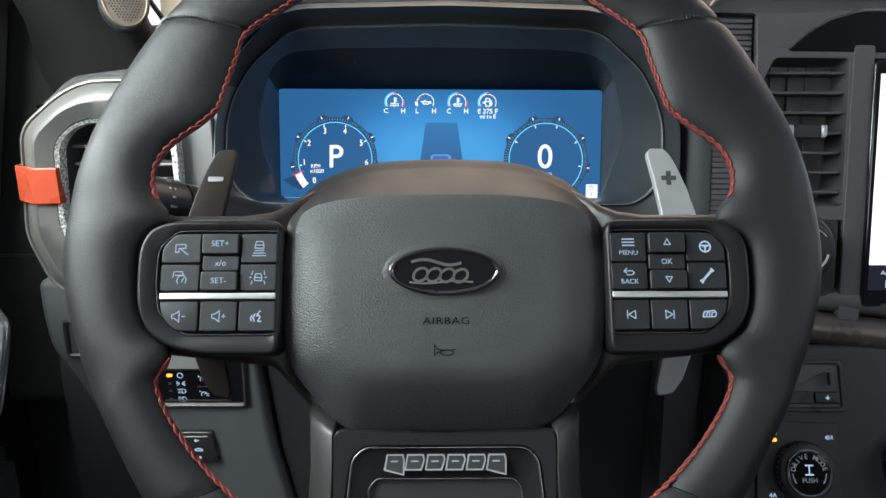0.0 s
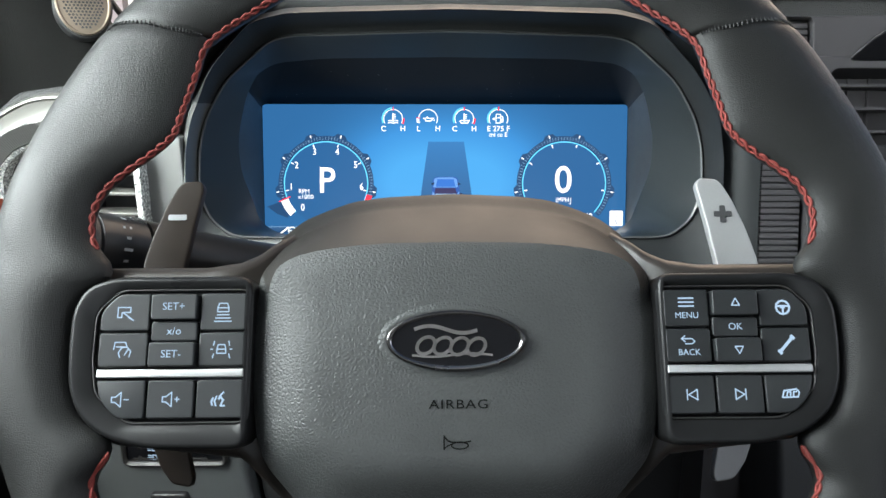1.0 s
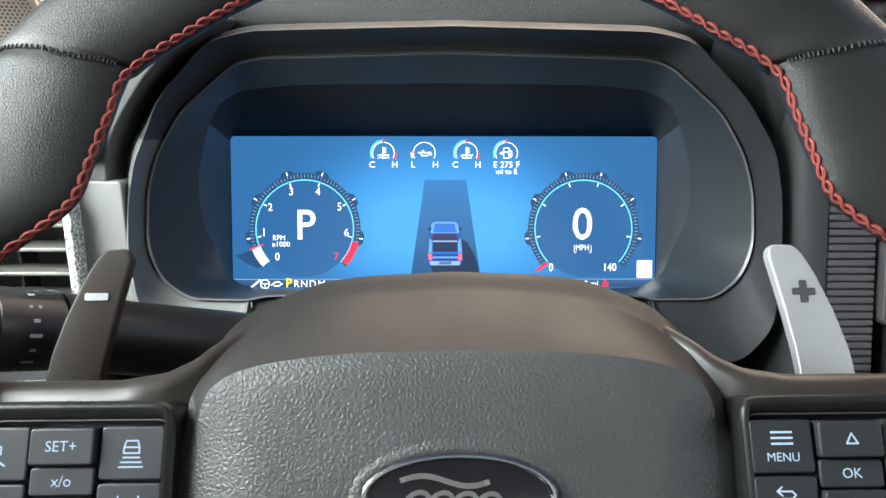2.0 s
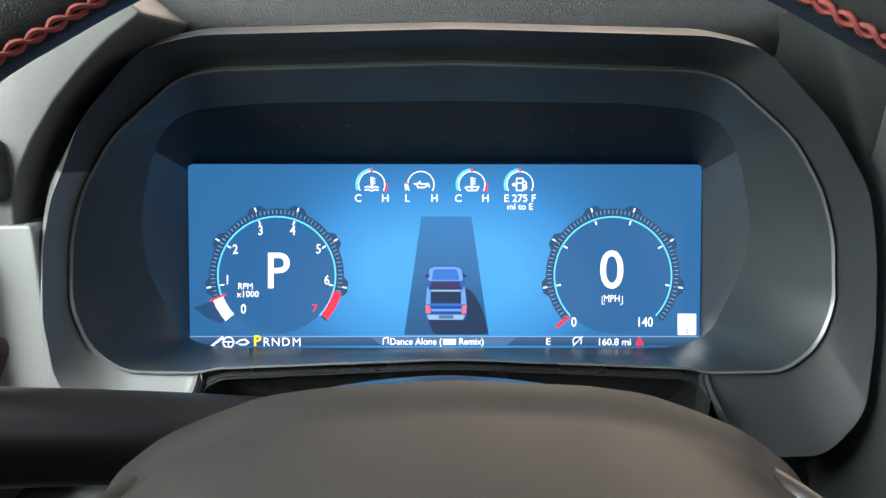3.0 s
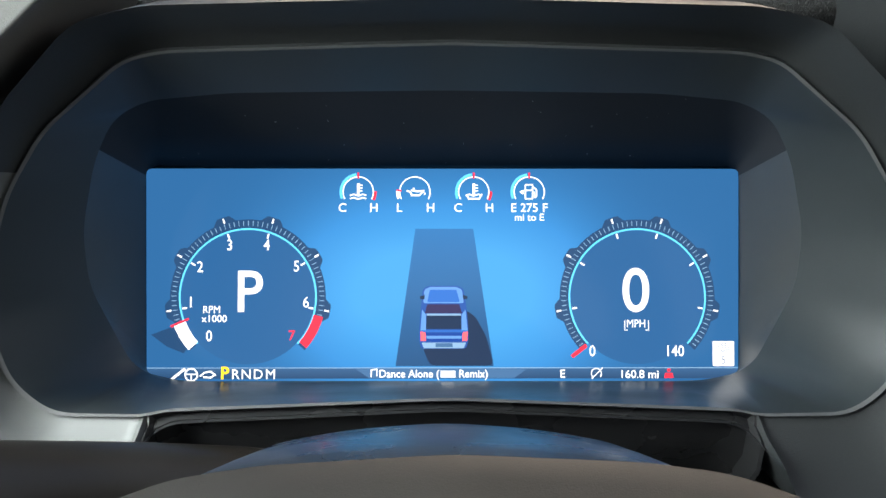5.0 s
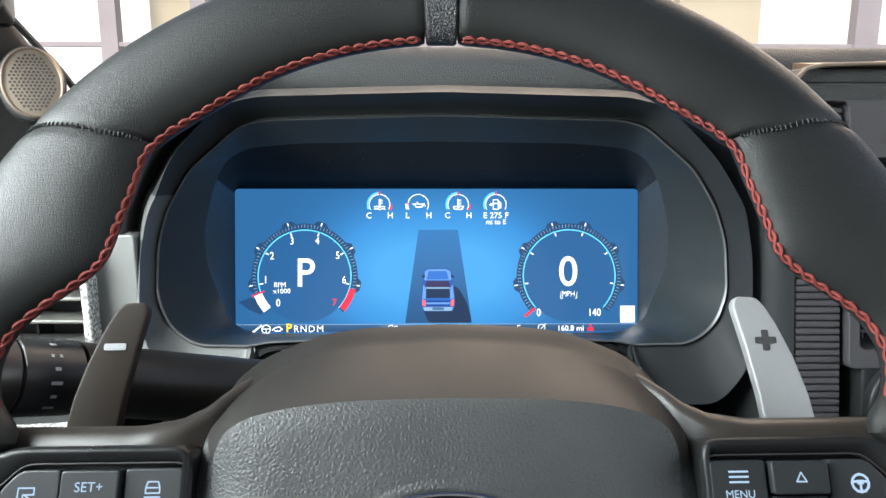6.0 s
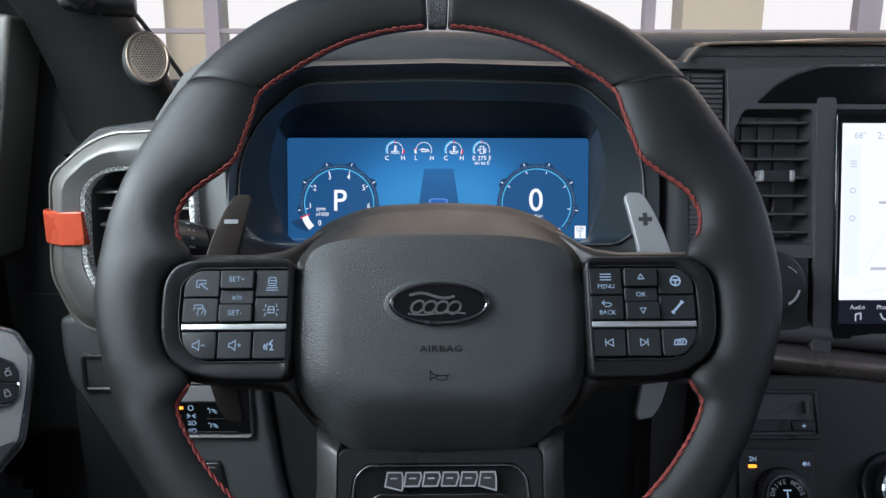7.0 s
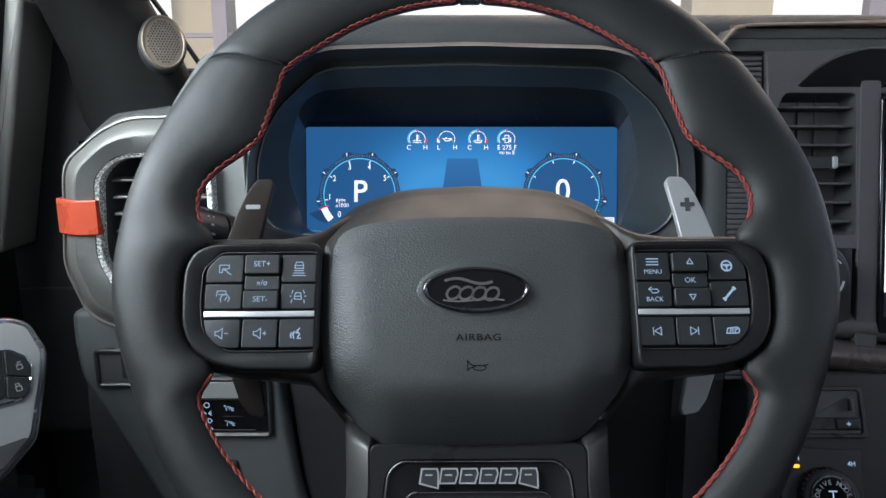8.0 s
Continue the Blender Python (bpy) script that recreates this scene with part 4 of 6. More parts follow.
show("truck_plate", flat(DP([(516, 312), (546, 312), (546, 319), (516, 319)]), L6), D_BAR)
show("truck_lamp", flat(DP([(489, 291), (498, 293), (499, 308), (490, 308)]), L6), D_LAMP)
show("truck_lamp", flat(DP([(564, 293), (573, 291), (572, 308), (563, 308)]), L6), D_LAMP)
show("truck_mirror", flat(DP([(488, 229), (497, 226), (496, 234), (489, 234)]), L6), D_SHADE)
show("truck_mirror", flat(DP([(573, 229), (564, 226), (565, 234), (572, 234)]), L6), D_SHADE)


def gauge(gx, gy, labels, first, last):
    """A round dial: toothed ring, ticks, cyan arc and figures."""
    cx, cy = D(gx, gy)
    u = UNIT
    bm = bmesh.new()
    prev = None
    teeth = (-100, -59, -18, 18, 59, 100)
    for k in range(241):
        a = -133 + 266 * k / 240
        near = min(abs(a - t) for t in teeth)
        r1 = 138 + (10 if near < 4.5 else (10 * (8.5 - near) / 4 if near < 8.5 else 0))
        s, c = math.sin(radians(a)), math.cos(radians(a))
        cur = (bm.verts.new((cx + 121 * u * s, cy + 121 * u * c, L2)), bm.verts.new((cx + r1 * u * s, cy + r1 * u * c, L2)))
        if prev:
            bm.faces.new((prev[0], prev[1], cur[1], cur[0]))
        prev = cur
    show("gauge_ring", bm, D_NAVY)
    show("gauge_face", flat(ring_disc(cx, cy, 119 * u, 119 * u, 64), L1), D_DIAL)
    show("gauge_arc", arc_band(cx, cy, 119.2 * u, 122.4 * u, -133, 133, L3, 90), D_CYAN)
    bm = bmesh.new()
    for k in range(71):
        a = radians(-130 + 260 * k / 70)
        stroke([(cx + 127 * u * math.sin(a), cy + 127 * u * math.cos(a)), (cx + 135 * u * math.sin(a), cy + 135 * u * math.cos(a))], 1.2 * u, L3, bm)
    show("gauge_tick_ring", bm, D_TICK)
    bm = bmesh.new()
    for t in teeth:
        a = radians(t)
        for r0, r1 in ((110, 117), (138, 145)):
            stroke([(cx + r0 * u * math.sin(a), cy + r0 * u * math.cos(a)), (cx + r1 * u * math.sin(a), cy + r1 * u * math.cos(a))], 3 * u, L4, bm)
    show("gauge_marks", bm, D_WHITE)
    for text, x, y in labels:
        show("gauge_figure", writing(text, *D(x, y), 19 * u, L4, 0.008, 1, 0.84), D_WHITE)


rx, ry = 183.0, 230.0
gauge(rx, ry, (("1", 82, 240), ("2", 98, 177), ("3", 150, 138), ("4", 216, 138), ("5", 269, 176), ("6", 286, 240), ("0", 115, 300)), 0, 7)
sx, sy = 874.5, 230.0
gauge(sx, sy, (("0", 794, 327), ("140", 940, 327)), 0, 140)
show("gear_figure", writing("P", *D(184.5, 224), 72 * UNIT, L4, 0.012, 1, 0.95), D_WHITE, "large white letter")
show("speed_figure", writing("0", *D(872, 222), 76 * UNIT, L4, 0.010, 1, 0.95), D_WHITE, "large white zero")
show("unit_lettering", writing("RPM", *D(119, 253), 13 * UNIT, L4, 0.0, 1, 0.9), D_WHITE)
show("unit_lettering", writing("x1000", *D(124, 269), 12.5 * UNIT, L4, 0.006), D_WHITE)
bm = writing("MPH", *D(872, 278), 14 * UNIT, L4, 0.0, 1, 0.85)
stroke(DP([(852, 272), (852, 289), (857, 289)]), 1.3 * UNIT, L4, bm)
stroke(DP([(894, 272), (894, 289), (889, 289)]), 1.3 * UNIT, L4, bm)
show("unit_lettering", bm, D_WHITE)
cx, cy = D(rx, ry)
show("red_zone", arc_band(cx, cy, 121 * UNIT, 138 * UNIT, 105, 131, L4, 16), D_RED)
show("rev_needle", arc_band(cx, cy, 118 * UNIT, 140 * UNIT, -132, -111, L4, 14), D_WHITE, "white rev segment")
show("gauge_figure", writing("7", *D(261, 299), 17 * UNIT, L4, 0.01), D_RED)
show("rev_tip", stroke(DP([(48, 282), (78, 269)]), 4 * UNIT, 0.0005), D_RED)
bm = stroke(DP([(759, 335), (782, 317)]), 7 * UNIT, 0.0005)
show("speed_needle", bm, D_RED)
show("needle_shadow", flat(DP([(12, 297), (52, 282), (76, 322), (70, 330), (40, 318)]), L1), D_NAVY)
# four small gauges along the top
for gx, kind in ((378, 0), (479, 1), (584, 2), (683, 3)):
    cx, cy = D(gx, 42)
    show("mini_ring", arc_band(cx, cy, 26 * UNIT, 28 * UNIT, -118, 118, L2, 40), D_WHITE)
    show("mini_arc", arc_band(cx, cy, 29 * UNIT, 33.5 * UNIT, -112, -6 if kind != 1 else -86, L2, 24), D_CYAN if kind != 1 else D_WHITE)
    bm = stroke([(cx + 25 * UNIT * math.sin(radians(a)), cy + 34 * UNIT * math.cos(radians(a)) * (1 if a else 1)) for a in (0,)] + [(cx, cy + 25 * UNIT)], 3 * UNIT, L3) if kind != 1 else stroke([(cx - 32 * UNIT, cy + 3 * UNIT), (cx - 25 * UNIT, cy + 2 * UNIT)], 3 * UNIT, L3)
    if kind in (0, 2):
        arc_band(cx, cy, 28 * UNIT, 33 * UNIT, 88, 118, L3, 8, bm)
    show("mini_pointer", bm, D_RED)
    bm = bmesh.new()
    a, b = (("C", "H"), ("L", "H"), ("C", "H"), ("E", "F"))[kind]
    show("mini_letter", writing(a, *D(gx - 28, 71), 15 * UNIT, L3, 0.01), D_WHITE)
    show("mini_letter", writing(b, *D(gx + 28, 71), 15 * UNIT, L3, 0.01), D_WHITE)

    def ic(pts, w=2.4):
        stroke([(cx + x * UNIT, cy + y * UNIT) for x, y in pts], w * UNIT, L3, bm)
    if kind in (0, 2):
        ic([(0, 14), (0, -4)], 4.5)
        for y in (12, 7, 2):
            ic([(0, y), (7, y)], 2)
        ic([(-14, -6), (-8, -4), (0, -7), (8, -4), (14, -6)])
        if kind == 0:
            ic([(-14, -12), (-8, -10), (0, -13), (8, -10), (14, -12)])
        else:
            ic([(-12, -6), (-9, -12), (10, -12), (14, -4)], 3)
    elif kind == 1:
        ic([(-14, 2), (-8, 0), (-6, -6), (8, -6), (16, 2), (4, 1), (-6, 3)], 3)
        ic([(-2, 4), (-2, 7)])
        ic([(18, -2), (17, -5)])
    else:
        ic([(-7, 13), (6, 13), (6, -12), (-7, -12), (-7, 13)])
        ic([(-6, 3), (5, 3)])
        ic([(8, 8), (13, 4), (13, -8), (10, -10), (9, 0)])
        ic([(-16, 0), (-11, 3), (-11, -3), (-16, 0)])
        show("range_figure", writing("275", *D(gx, 71), 15 * UNIT, L3, 0.01), D_WHITE)
        show("range_lettering", writing("mi to E", *D(gx, 88), 12.5 * UNIT, L3, 0.01), D_WHITE)
    show("mini_symbol", bm, D_WHITE)
# bottom line
show("status_bar", flat(DP([(6, 357), (1052, 357), (1050, 372), (1000, 375), (58, 375), (8, 372)]), L1), D_STATUS)
show("status_line", stroke(DP([(6, 356), (1052, 356)]), 1.4 * UNIT, L2), D_TICK)
show("title_tab", flat(DP([(375, 358), (678, 358), (655, 374), (398, 374)]), L2), D_BAR)
show("title_lettering", writing("Dance Alone (", *D(469, 367), 13.5 * UNIT, L3, 0.012, 1, 0.93), D_WHITE)
show("title_bar", flat(DP([(525, 361), (551, 361), (551, 373), (525, 373)]), L3), D_WHITE)
show("title_lettering", writing("Remix)", *D(583, 367), 13.5 * UNIT, L3, 0.012, 1, 0.93), D_WHITE)
show("note_symbol", stroke(DP([(402, 372), (402, 360), (412, 358), (412, 370)]), 2 * UNIT, L3), D_WHITE)
show("compass_letter", writing("E", *D(741, 367), 14 * UNIT, L3, 0.01), D_WHITE)
show("distance_lettering", writing("160.8 mi", *D(877, 368), 14 * UNIT, L3, 0.012), D_WHITE)
bm = stroke([tuple(Vector(D(801, 366)) + Vector((math.sin(a), math.cos(a))) * 9 * UNIT) for a in [radians(-130 + 26 * k) for k in range(11)]], 1.6 * UNIT, L3)
stroke(DP([(793, 375), (812, 356)]), 1.6 * UNIT, L3, bm)
show("assist_symbol", bm, D_WHITE)
for ch, gx in (("R", 162), ("N", 181), ("D", 202), ("M", 224)):
    show("gear_letter", writing(ch, *D(gx, 368), 17 * UNIT, L3, 0.0), D_WHITE)
show("damper_symbol", stroke(DP([(48, 377), (72, 358)]), 4.5 * UNIT, L3), D_WHITE)
bm = stroke([tuple(Vector(D(84, 368)) + Vector((math.sin(a), math.cos(a))) * 11 * UNIT) for a in [radians(30 * k) for k in range(13)]], 2.5 * UNIT, L3)
stroke(DP([(74, 367), (94, 367)]), 2 * UNIT, L3, bm)
stroke(DP([(84, 367), (84, 378)]), 2 * UNIT, L3, bm)
show("steering_symbol", bm, D_WHITE)
show("exhaust_symbol", stroke(DP([(100, 370), (108, 364), (118, 362), (126, 368), (118, 373), (106, 372)]), 3 * UNIT, L3), D_WHITE)
show("gear_letter", writing("P", *D(143, 366), 21 * UNIT, L3, 0.03), D_AMBER, "yellow gear letter")
bm = flat(DP([(923, 365), (936, 365), (938, 374), (921, 374)]), L3)
flat(ring_disc(*D(929.5, 360), 3.2 * UNIT, 3.2 * UNIT, 12), L3, bm)
show("belt_warning", bm, D_RED, "red belt lamp")
show("speed_sign", flat(rounded(DP([(1008, 309), (1046, 309), (1046, 353), (1008, 353)]), 0.0005), L2), D_WHITE, "white speed limit sign")
for text, gy, h in (("SPEED", 317, 9), ("LIMIT", 328, 9), ("5", 343, 14)):
    show("sign_lettering", writing(text, *D(1027, gy), h * UNIT, L3, 0.0, 1, 0.85), D_NAVY)

# ---- binnacle round the display ----
binnacle = thing("instrument_binnacle", "dark charcoal hooded binnacle round the instrument display", "binnacle", Matrix.Translation((0.003, 0, 0)))


def brow_y(z):
    return 0.912 + (z - 0.83) * 0.17


lip_half = [(0.0, 0.9012), (0.105, 0.8982), (0.119, 0.8950), (0.1480, 0.8700), (0.1610, 0.8480), (0.1667, 0.8280), (0.1680, 0.7980), (0.1610, 0.7800), (0.1465, 0.7690), (0.115, 0.7685), (0.111, 0.7690), (0.104, 0.7705), (0.0, 0.7745)]
out_half = [(0.0, 0.9168), (0.106, 0.9142), (0.130, 0.9085), (0.1580, 0.8790), (0.1745, 0.8520), (0.1785, 0.8250), (0.1790, 0.7900), (0.1760, 0.7550), (0.1600, 0.7370), (0.124, 0.7360), (0.1135, 0.7600), (0.104, 0.7655), (0.0, 0.7700)]
edge_half = [(0.0, 0.8513), (0.100, 0.8513), (0.1390, 0.8513), (0.1424, 0.8500), (0.1432, 0.8450), (0.1430, 0.8200), (0.1424, 0.7850), (0.1420, 0.7600), (0.1412, 0.7535), (0.126, 0.7507), (0.111, 0.7504), (0.104, 0.7504), (0.0, 0.7504)]
step_half = [(0.0, 0.945, 0.8856), (0.085, 0.945, 0.8845), (0.118, 0.945, 0.8815), (0.1315, 0.945, 0.8745), (0.1405, 0.945, 0.8580), (0.1480, 0.945, 0.8290), (0.1475, 0.945, 0.8060),
             (0.1430, 0.950, 0.7880), (0.1405, 0.962, 0.7650), (0.1290, 0.970, 0.7535), (0.112, 0.972, 0.7522), (0.104, 0.972, 0.7522), (0.0, 0.972, 0.7525)]


def glass_y(z):
    return 1.0 + (z - 0.85) * math.tan(radians(13.0)) + 0.002


def sheet(half, yf):
    return [(x, yf(z), z) for x, z in rounded(mirror(half), 0.008, 5)]


lip = sheet(lip_half, brow_y)
lip2 = sheet([(x * 1.006, 0.83 + (z - 0.83) * 1.012) for x, z in lip_half], lambda z: brow_y(z) - 0.001)
groove = sheet([(x * 1.013, 0.83 + (z - 0.83) * 1.03) for x, z in lip_half], lambda z: brow_y(z) + 0.0015)


def low(x, z):
    """One along the cut-out for the column, nought elsewhere."""
    return 1.0 if abs(x) < 0.112 and z < 0.79 else 0.0


outer = [(x * 0.985, y - 0.009 * (1 - low(x, z)), z) for x, y, z in sheet(out_half, brow_y)]


def ridge_at(x, z):
    """How far out from the groove the hood's ridge runs: near the edge above, further in down the left side."""
    side = min(1.0, max(0.0, (-x - 0.125) / 0.035)) * min(1.0, max(0.0, (0.885 - z) / 0.03))
    return 0.86 - 0.44 * side


crown = []
for p, q in zip(groove, outer):
    f = ridge_at(p[0], p[2])
    x, y, z = (a + (b - a) * f for a, b in zip(p, q))
    crown.append((x, y - 0.013 * (1 - low(x, z)), z))
valley = [(x, y + 0.003, z) for x, y, z in blend(groove, crown, 0.5)]
crown_in = [(x, y - 0.0005, z) for x, y, z in blend(groove, crown, 0.88)]
crown_out = [(x, y - 0.0020, z) for x, y, z in blend(crown, outer, 0.5)]
outer2 = [(x * 1.012, y + 0.004, 0.83 + (z - 0.83) * 1.015) for x, y, z in outer]
outer3 = [(x * 1.03, y + 0.010, 0.83 + (z - 0.83) * 1.03 - 0.012 * low(x, z)) for x, y, z in outer]
outerb = [(x * 1.035, y + 0.06 - 0.035 * low(x, z), 0.83 + (z - 0.83) * 1.04 - 0.03 * low(x, z)) for x, y, z in outer]
screen_edge = [(x - 0.003, y, z) for x, y, z in sheet(edge_half, glass_y)]
step_edge = [(x - 0.003, y, z) for x, y, z in rounded(step_half + [(-x, y, z) for x, y, z in reversed(step_half) if x > 0], 0.008, 5)]
part("inner_wall", loft([lip, blend(lip, step_edge, 0.12, 0.0), blend(lip, step_edge, 0.5), blend(lip, step_edge, 0.92), step_edge], close_last=False), WALL, binnacle, "smooth dark inner wall")
funnel = [step_edge, blend(step_edge, screen_edge, 0.05), blend(step_edge, screen_edge, 0.5), screen_edge, [(x, y + 0.006, z) for x, y, z in screen_edge]]


def funnel_skin(over):
    """The funnel between the step and the screen: its glossy top, or its sides and foot."""
    bm = bmesh.new()
    vs = [[bm.verts.new(p) for p in ring] for ring in funnel]
    n = len(lip)
    for a, b in zip(vs, vs[1:]):
        for i in range(n):
            j = (i + 1) % n
            if (step_edge[i][2] > 0.862 and step_edge[j][2] > 0.862) == over:
                bm.faces.new((a[i], a[j], b[j], b[i]))
    bmesh.ops.delete(bm, geom=[v for v in bm.verts if not v.link_faces], context="VERTS")
    return bm


part("glass_surround", funnel_skin(True), GLASSBLK, binnacle, "glossy black glass over the screen")
part("funnel_side", funnel_skin(False), FUNNEL, binnacle, "smooth dark funnel round the screen")
part("lip_edge", loft([lip, lip2], close_last=False), LIP, binnacle, "thin satin lip")
hood_rings = [lip2, groove, valley, crown_in, crown, crown_out, outer, outer2, outer3, outerb]


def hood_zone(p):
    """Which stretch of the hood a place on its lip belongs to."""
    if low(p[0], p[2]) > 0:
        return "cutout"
    # the wing's lighter grey paints in window light on the same moulding
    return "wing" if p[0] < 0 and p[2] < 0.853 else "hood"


def hood_skin(zone):
    """One stretch of the hood's skin."""
    bm = bmesh.new()
    vs = [[bm.verts.new(p) for p in ring] for ring in hood_rings]
    n = len(lip)
    for a, b in zip(vs, vs[1:]):
        for i in range(n):
            j = (i + 1) % n
            one, two = hood_zone(lip[i]), hood_zone(lip[j])
            mine = one if one == two else ("wing" if "wing" in (one, two) else "hood")
            if mine == zone:
                bm.faces.new((a[i], a[j], b[j], b[i]))
    bmesh.ops.delete(bm, geom=[v for v in bm.verts if not v.link_faces], context="VERTS")
    return bm


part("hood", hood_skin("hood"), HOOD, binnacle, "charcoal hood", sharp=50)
part("hood_lit_wing", hood_skin("wing"), HOOD_LIT, binnacle, "left wing of the charcoal hood, painted lighter for window light", sharp=50)
part("cutout_band", hood_skin("cutout"), SATIN, binnacle, "black band over the column")


def dust(name, count, spots, parent, seed):
    """Small pale flecks of dust lying on a surface; spots gives a place and two directions."""
    rnd = random.Random(seed)
    bm = bmesh.new()
    for k in range(count):
        p, u, v = spots(rnd)
        r = 0.00013 + 0.00022 * rnd.random() ** 3
        s = 1 + 1.5 * rnd.random() ** 2
        a = rnd.uniform(0, 3.14)
        d1, d2 = u * math.cos(a) + v * math.sin(a), v * math.cos(a) - u * math.sin(a)
        bm.faces.new([bm.verts.new(p + d1 * r * s * c + d2 * r * e) for c, e in ((-1, -0.4), (0.1, -1), (1, 0.3), (-0.3, 1))])
    ob = part(name, bm, DUST, parent, "fine pale dust", smooth=False)
    ob["kind"] = "stuff"
    return ob


def on_glass(rnd):
    u = rnd.random()
    z = 0.8525 + 0.031 * u
    return Vector((rnd.uniform(-0.125, 0.125), 1.0 - 0.055 * u - 0.0008, z - 0.0006)), Vector((1, 0, 0)), Vector((0, -0.85, 0.53))


DUST = material("pale_dust", (0.45, 0.45, 0.43), 0.9)
dust("dust", 46, on_glass, binnacle, 5)

# ---- dashboard ----
dash = tagged(new("dashboard"), "charcoal and black soft-touch truck dashboard", "dashboard", kind="structure")


def profile(name, pts, x0, x1, mat, label="", n=14, bow=0.0):
    """A moulding of one section, drawn across the cab."""
    rings = []
    for k in range(n + 1):
        x = x0 + (x1 - x0) * k / n
        rings.append([(x, y, z) for y, z in pts])
    return part(name, loft(rings, close_first=True), mat, dash, label)


top_sec = rounded([(1.60, 0.880), (0.965, 0.905), (0.948, 0.918), (0.950, 0.934), (0.962, 0.9440), (1.02, 0.9470), (1.25, 0.935), (1.60, 0.905)], 0.006, 4)
profile("top_pad", top_sec, -0.165, 1.24, SOFT, "grained black top pad")
profile("core", rounded([(1.60, 0.30), (1.06, 0.30), (1.06, 0.905), (1.60, 0.905)], 0.01, 2), -0.50, 1.28, DARK)
profile("core_lower", rounded([(1.06, 0.10), (0.96, 0.10), (0.945, 0.60), (0.960, 0.735), (1.06, 0.735)], 0.01, 3), -0.34, 0.24, DARK)
profile("core_passenger", rounded([(1.06, 0.10), (0.86, 0.30), (0.89, 0.62), (0.915, 0.900), (1.06, 0.905)], 0.02, 4), 0.185, 1.26, STACK)

# hood flank between the binnacle and the side panels
for sign in (-1, 1):
    fl = rounded([(sign * 0.150, 0.9280), (sign * 0.2000, 0.9150), (sign * 0.2300, 0.880), (sign * 0.2300, 0.700), (sign * 0.180, 0.700), (sign * 0.1800, 0.850), (sign * 0.173, 0.880)], 0.008, 3)
    part("hood_flank", slab(fl, -0.12, 0.0, 0.006, m=basis((0, 0.930 if sign < 0 else 0.909, 0), 0)), HOOD, dash)

cowl = rounded([(-0.1796, 0.8274), (-0.1780, 0.8450), (-0.1745, 0.8576), (-0.1675, 0.8701), (-0.1560, 0.8864), (-0.1437, 0.8997), (-0.1310, 0.9110), (-0.1180, 0.9200), (-0.1360, 0.9330), (-0.1700, 0.9250), (-0.2000, 0.9050), (-0.2250, 0.8700), (-0.2250, 0.8274)], 0.003, 4)
part("dash_cowl", slab(cowl, -0.11, 0.0, 0.0015, m=basis((0, 0.895, 0), 0)), COWL, dash, "grey vinyl cowl beside the hood")

# ---- left air vent ----
FL = basis((0.0, 0.885, 0.0), 0)
vent = thing("left_air_vent", "satin silver air vent surround with an orange clip", "air vent")
vo = rounded([(-0.3125, 0.800), (-0.3105, 0.827), (-0.279, 0.853), (-0.256, 0.8635), (-0.203, 0.8655), (-0.1960, 0.850), (-0.1950, 0.770), (-0.1970, 0.720), (-0.208, 0.694), (-0.275, 0.690), (-0.302, 0.702), (-0.318, 0.745)], 0.012, 5)
vi = rounded([(-0.277, 0.800), (-0.276, 0.815), (-0.266, 0.8265), (-0.254, 0.831), (-0.203, 0.832), (-0.1985, 0.824), (-0.1985, 0.770), (-0.202, 0.742), (-0.210, 0.728), (-0.255, 0.726), (-0.270, 0.735), (-0.2795, 0.755)], 0.012, 5)


def at(o, w):
    return [(x, y, w) for x, y in o]


def bulged(o, w):
    """A ring of the vent surround, which stands proud all round but on the side towards the hood."""
    return [(x, y, w * min(1.0, max(0.1, (-0.198 - x) / 0.022)) if w > 0 else w) for x, y in o]


def mixed(a, b, s):
    return [(p[0] + (q[0] - p[0]) * s, p[1] + (q[1] - p[1]) * s) for p, q in zip(a, b)]


part("vent_edge", loft([at(vo, -0.05), at(vo, -0.004), bulged(mixed(vo, vi, 0.06), 0.0005), bulged(mixed(vo, vi, 0.10), 0.0010), bulged(mixed(vo, vi, 0.13), -0.001)], close_last=False, m=FL), VENTGREY, vent, "satin silver outer edge")
part("vent_bevel", loft([bulged(mixed(vo, vi, 0.115), -0.003), bulged(mixed(vo, vi, 0.14), 0.0005), bulged(mixed(vo, vi, 0.44), 0.0110), bulged(mixed(vo, vi, 0.48), 0.0115)], close_last=False, m=FL), VENTGREY, vent, "smooth silver bevel")
part("vent_face", loft([bulged(mixed(vo, vi, 0.47), 0.0112), bulged(mixed(vo, vi, 0.52), 0.0120), bulged(mixed(vo, vi, 0.86), 0.0090), bulged(mixed(vo, vi, 0.88), 0.006)], close_last=False, m=FL), RIBBED, vent, "finely ribbed silver face")
part("vent_weave_strip", slab(rounded(rect(-0.1982, -0.1934, 0.742, 0.8265), 0.001, 2), -0.010, 0.0030, 0.0012, m=FL), SPARKLE, vent, "speckled silver woven edge")
part("vent_weave", loft([bulged(mixed(vo, vi, 0.865), 0.004), bulged(mixed(vo, vi, 0.89), 0.0095), bulged(mixed(vo, vi, 0.97), 0.0080), bulged(vi, 0.003), at(vi, -0.002)], close_last=False, m=FL), SPARKLE, vent, "speckled silver woven edge")
part("vent_throat", loft([at(vi, 0.0), at(mixed(vi, [(-0.236, 0.779)] * len(vi), 0.10), -0.04)], m=FL), DARK, vent, "black vent throat")
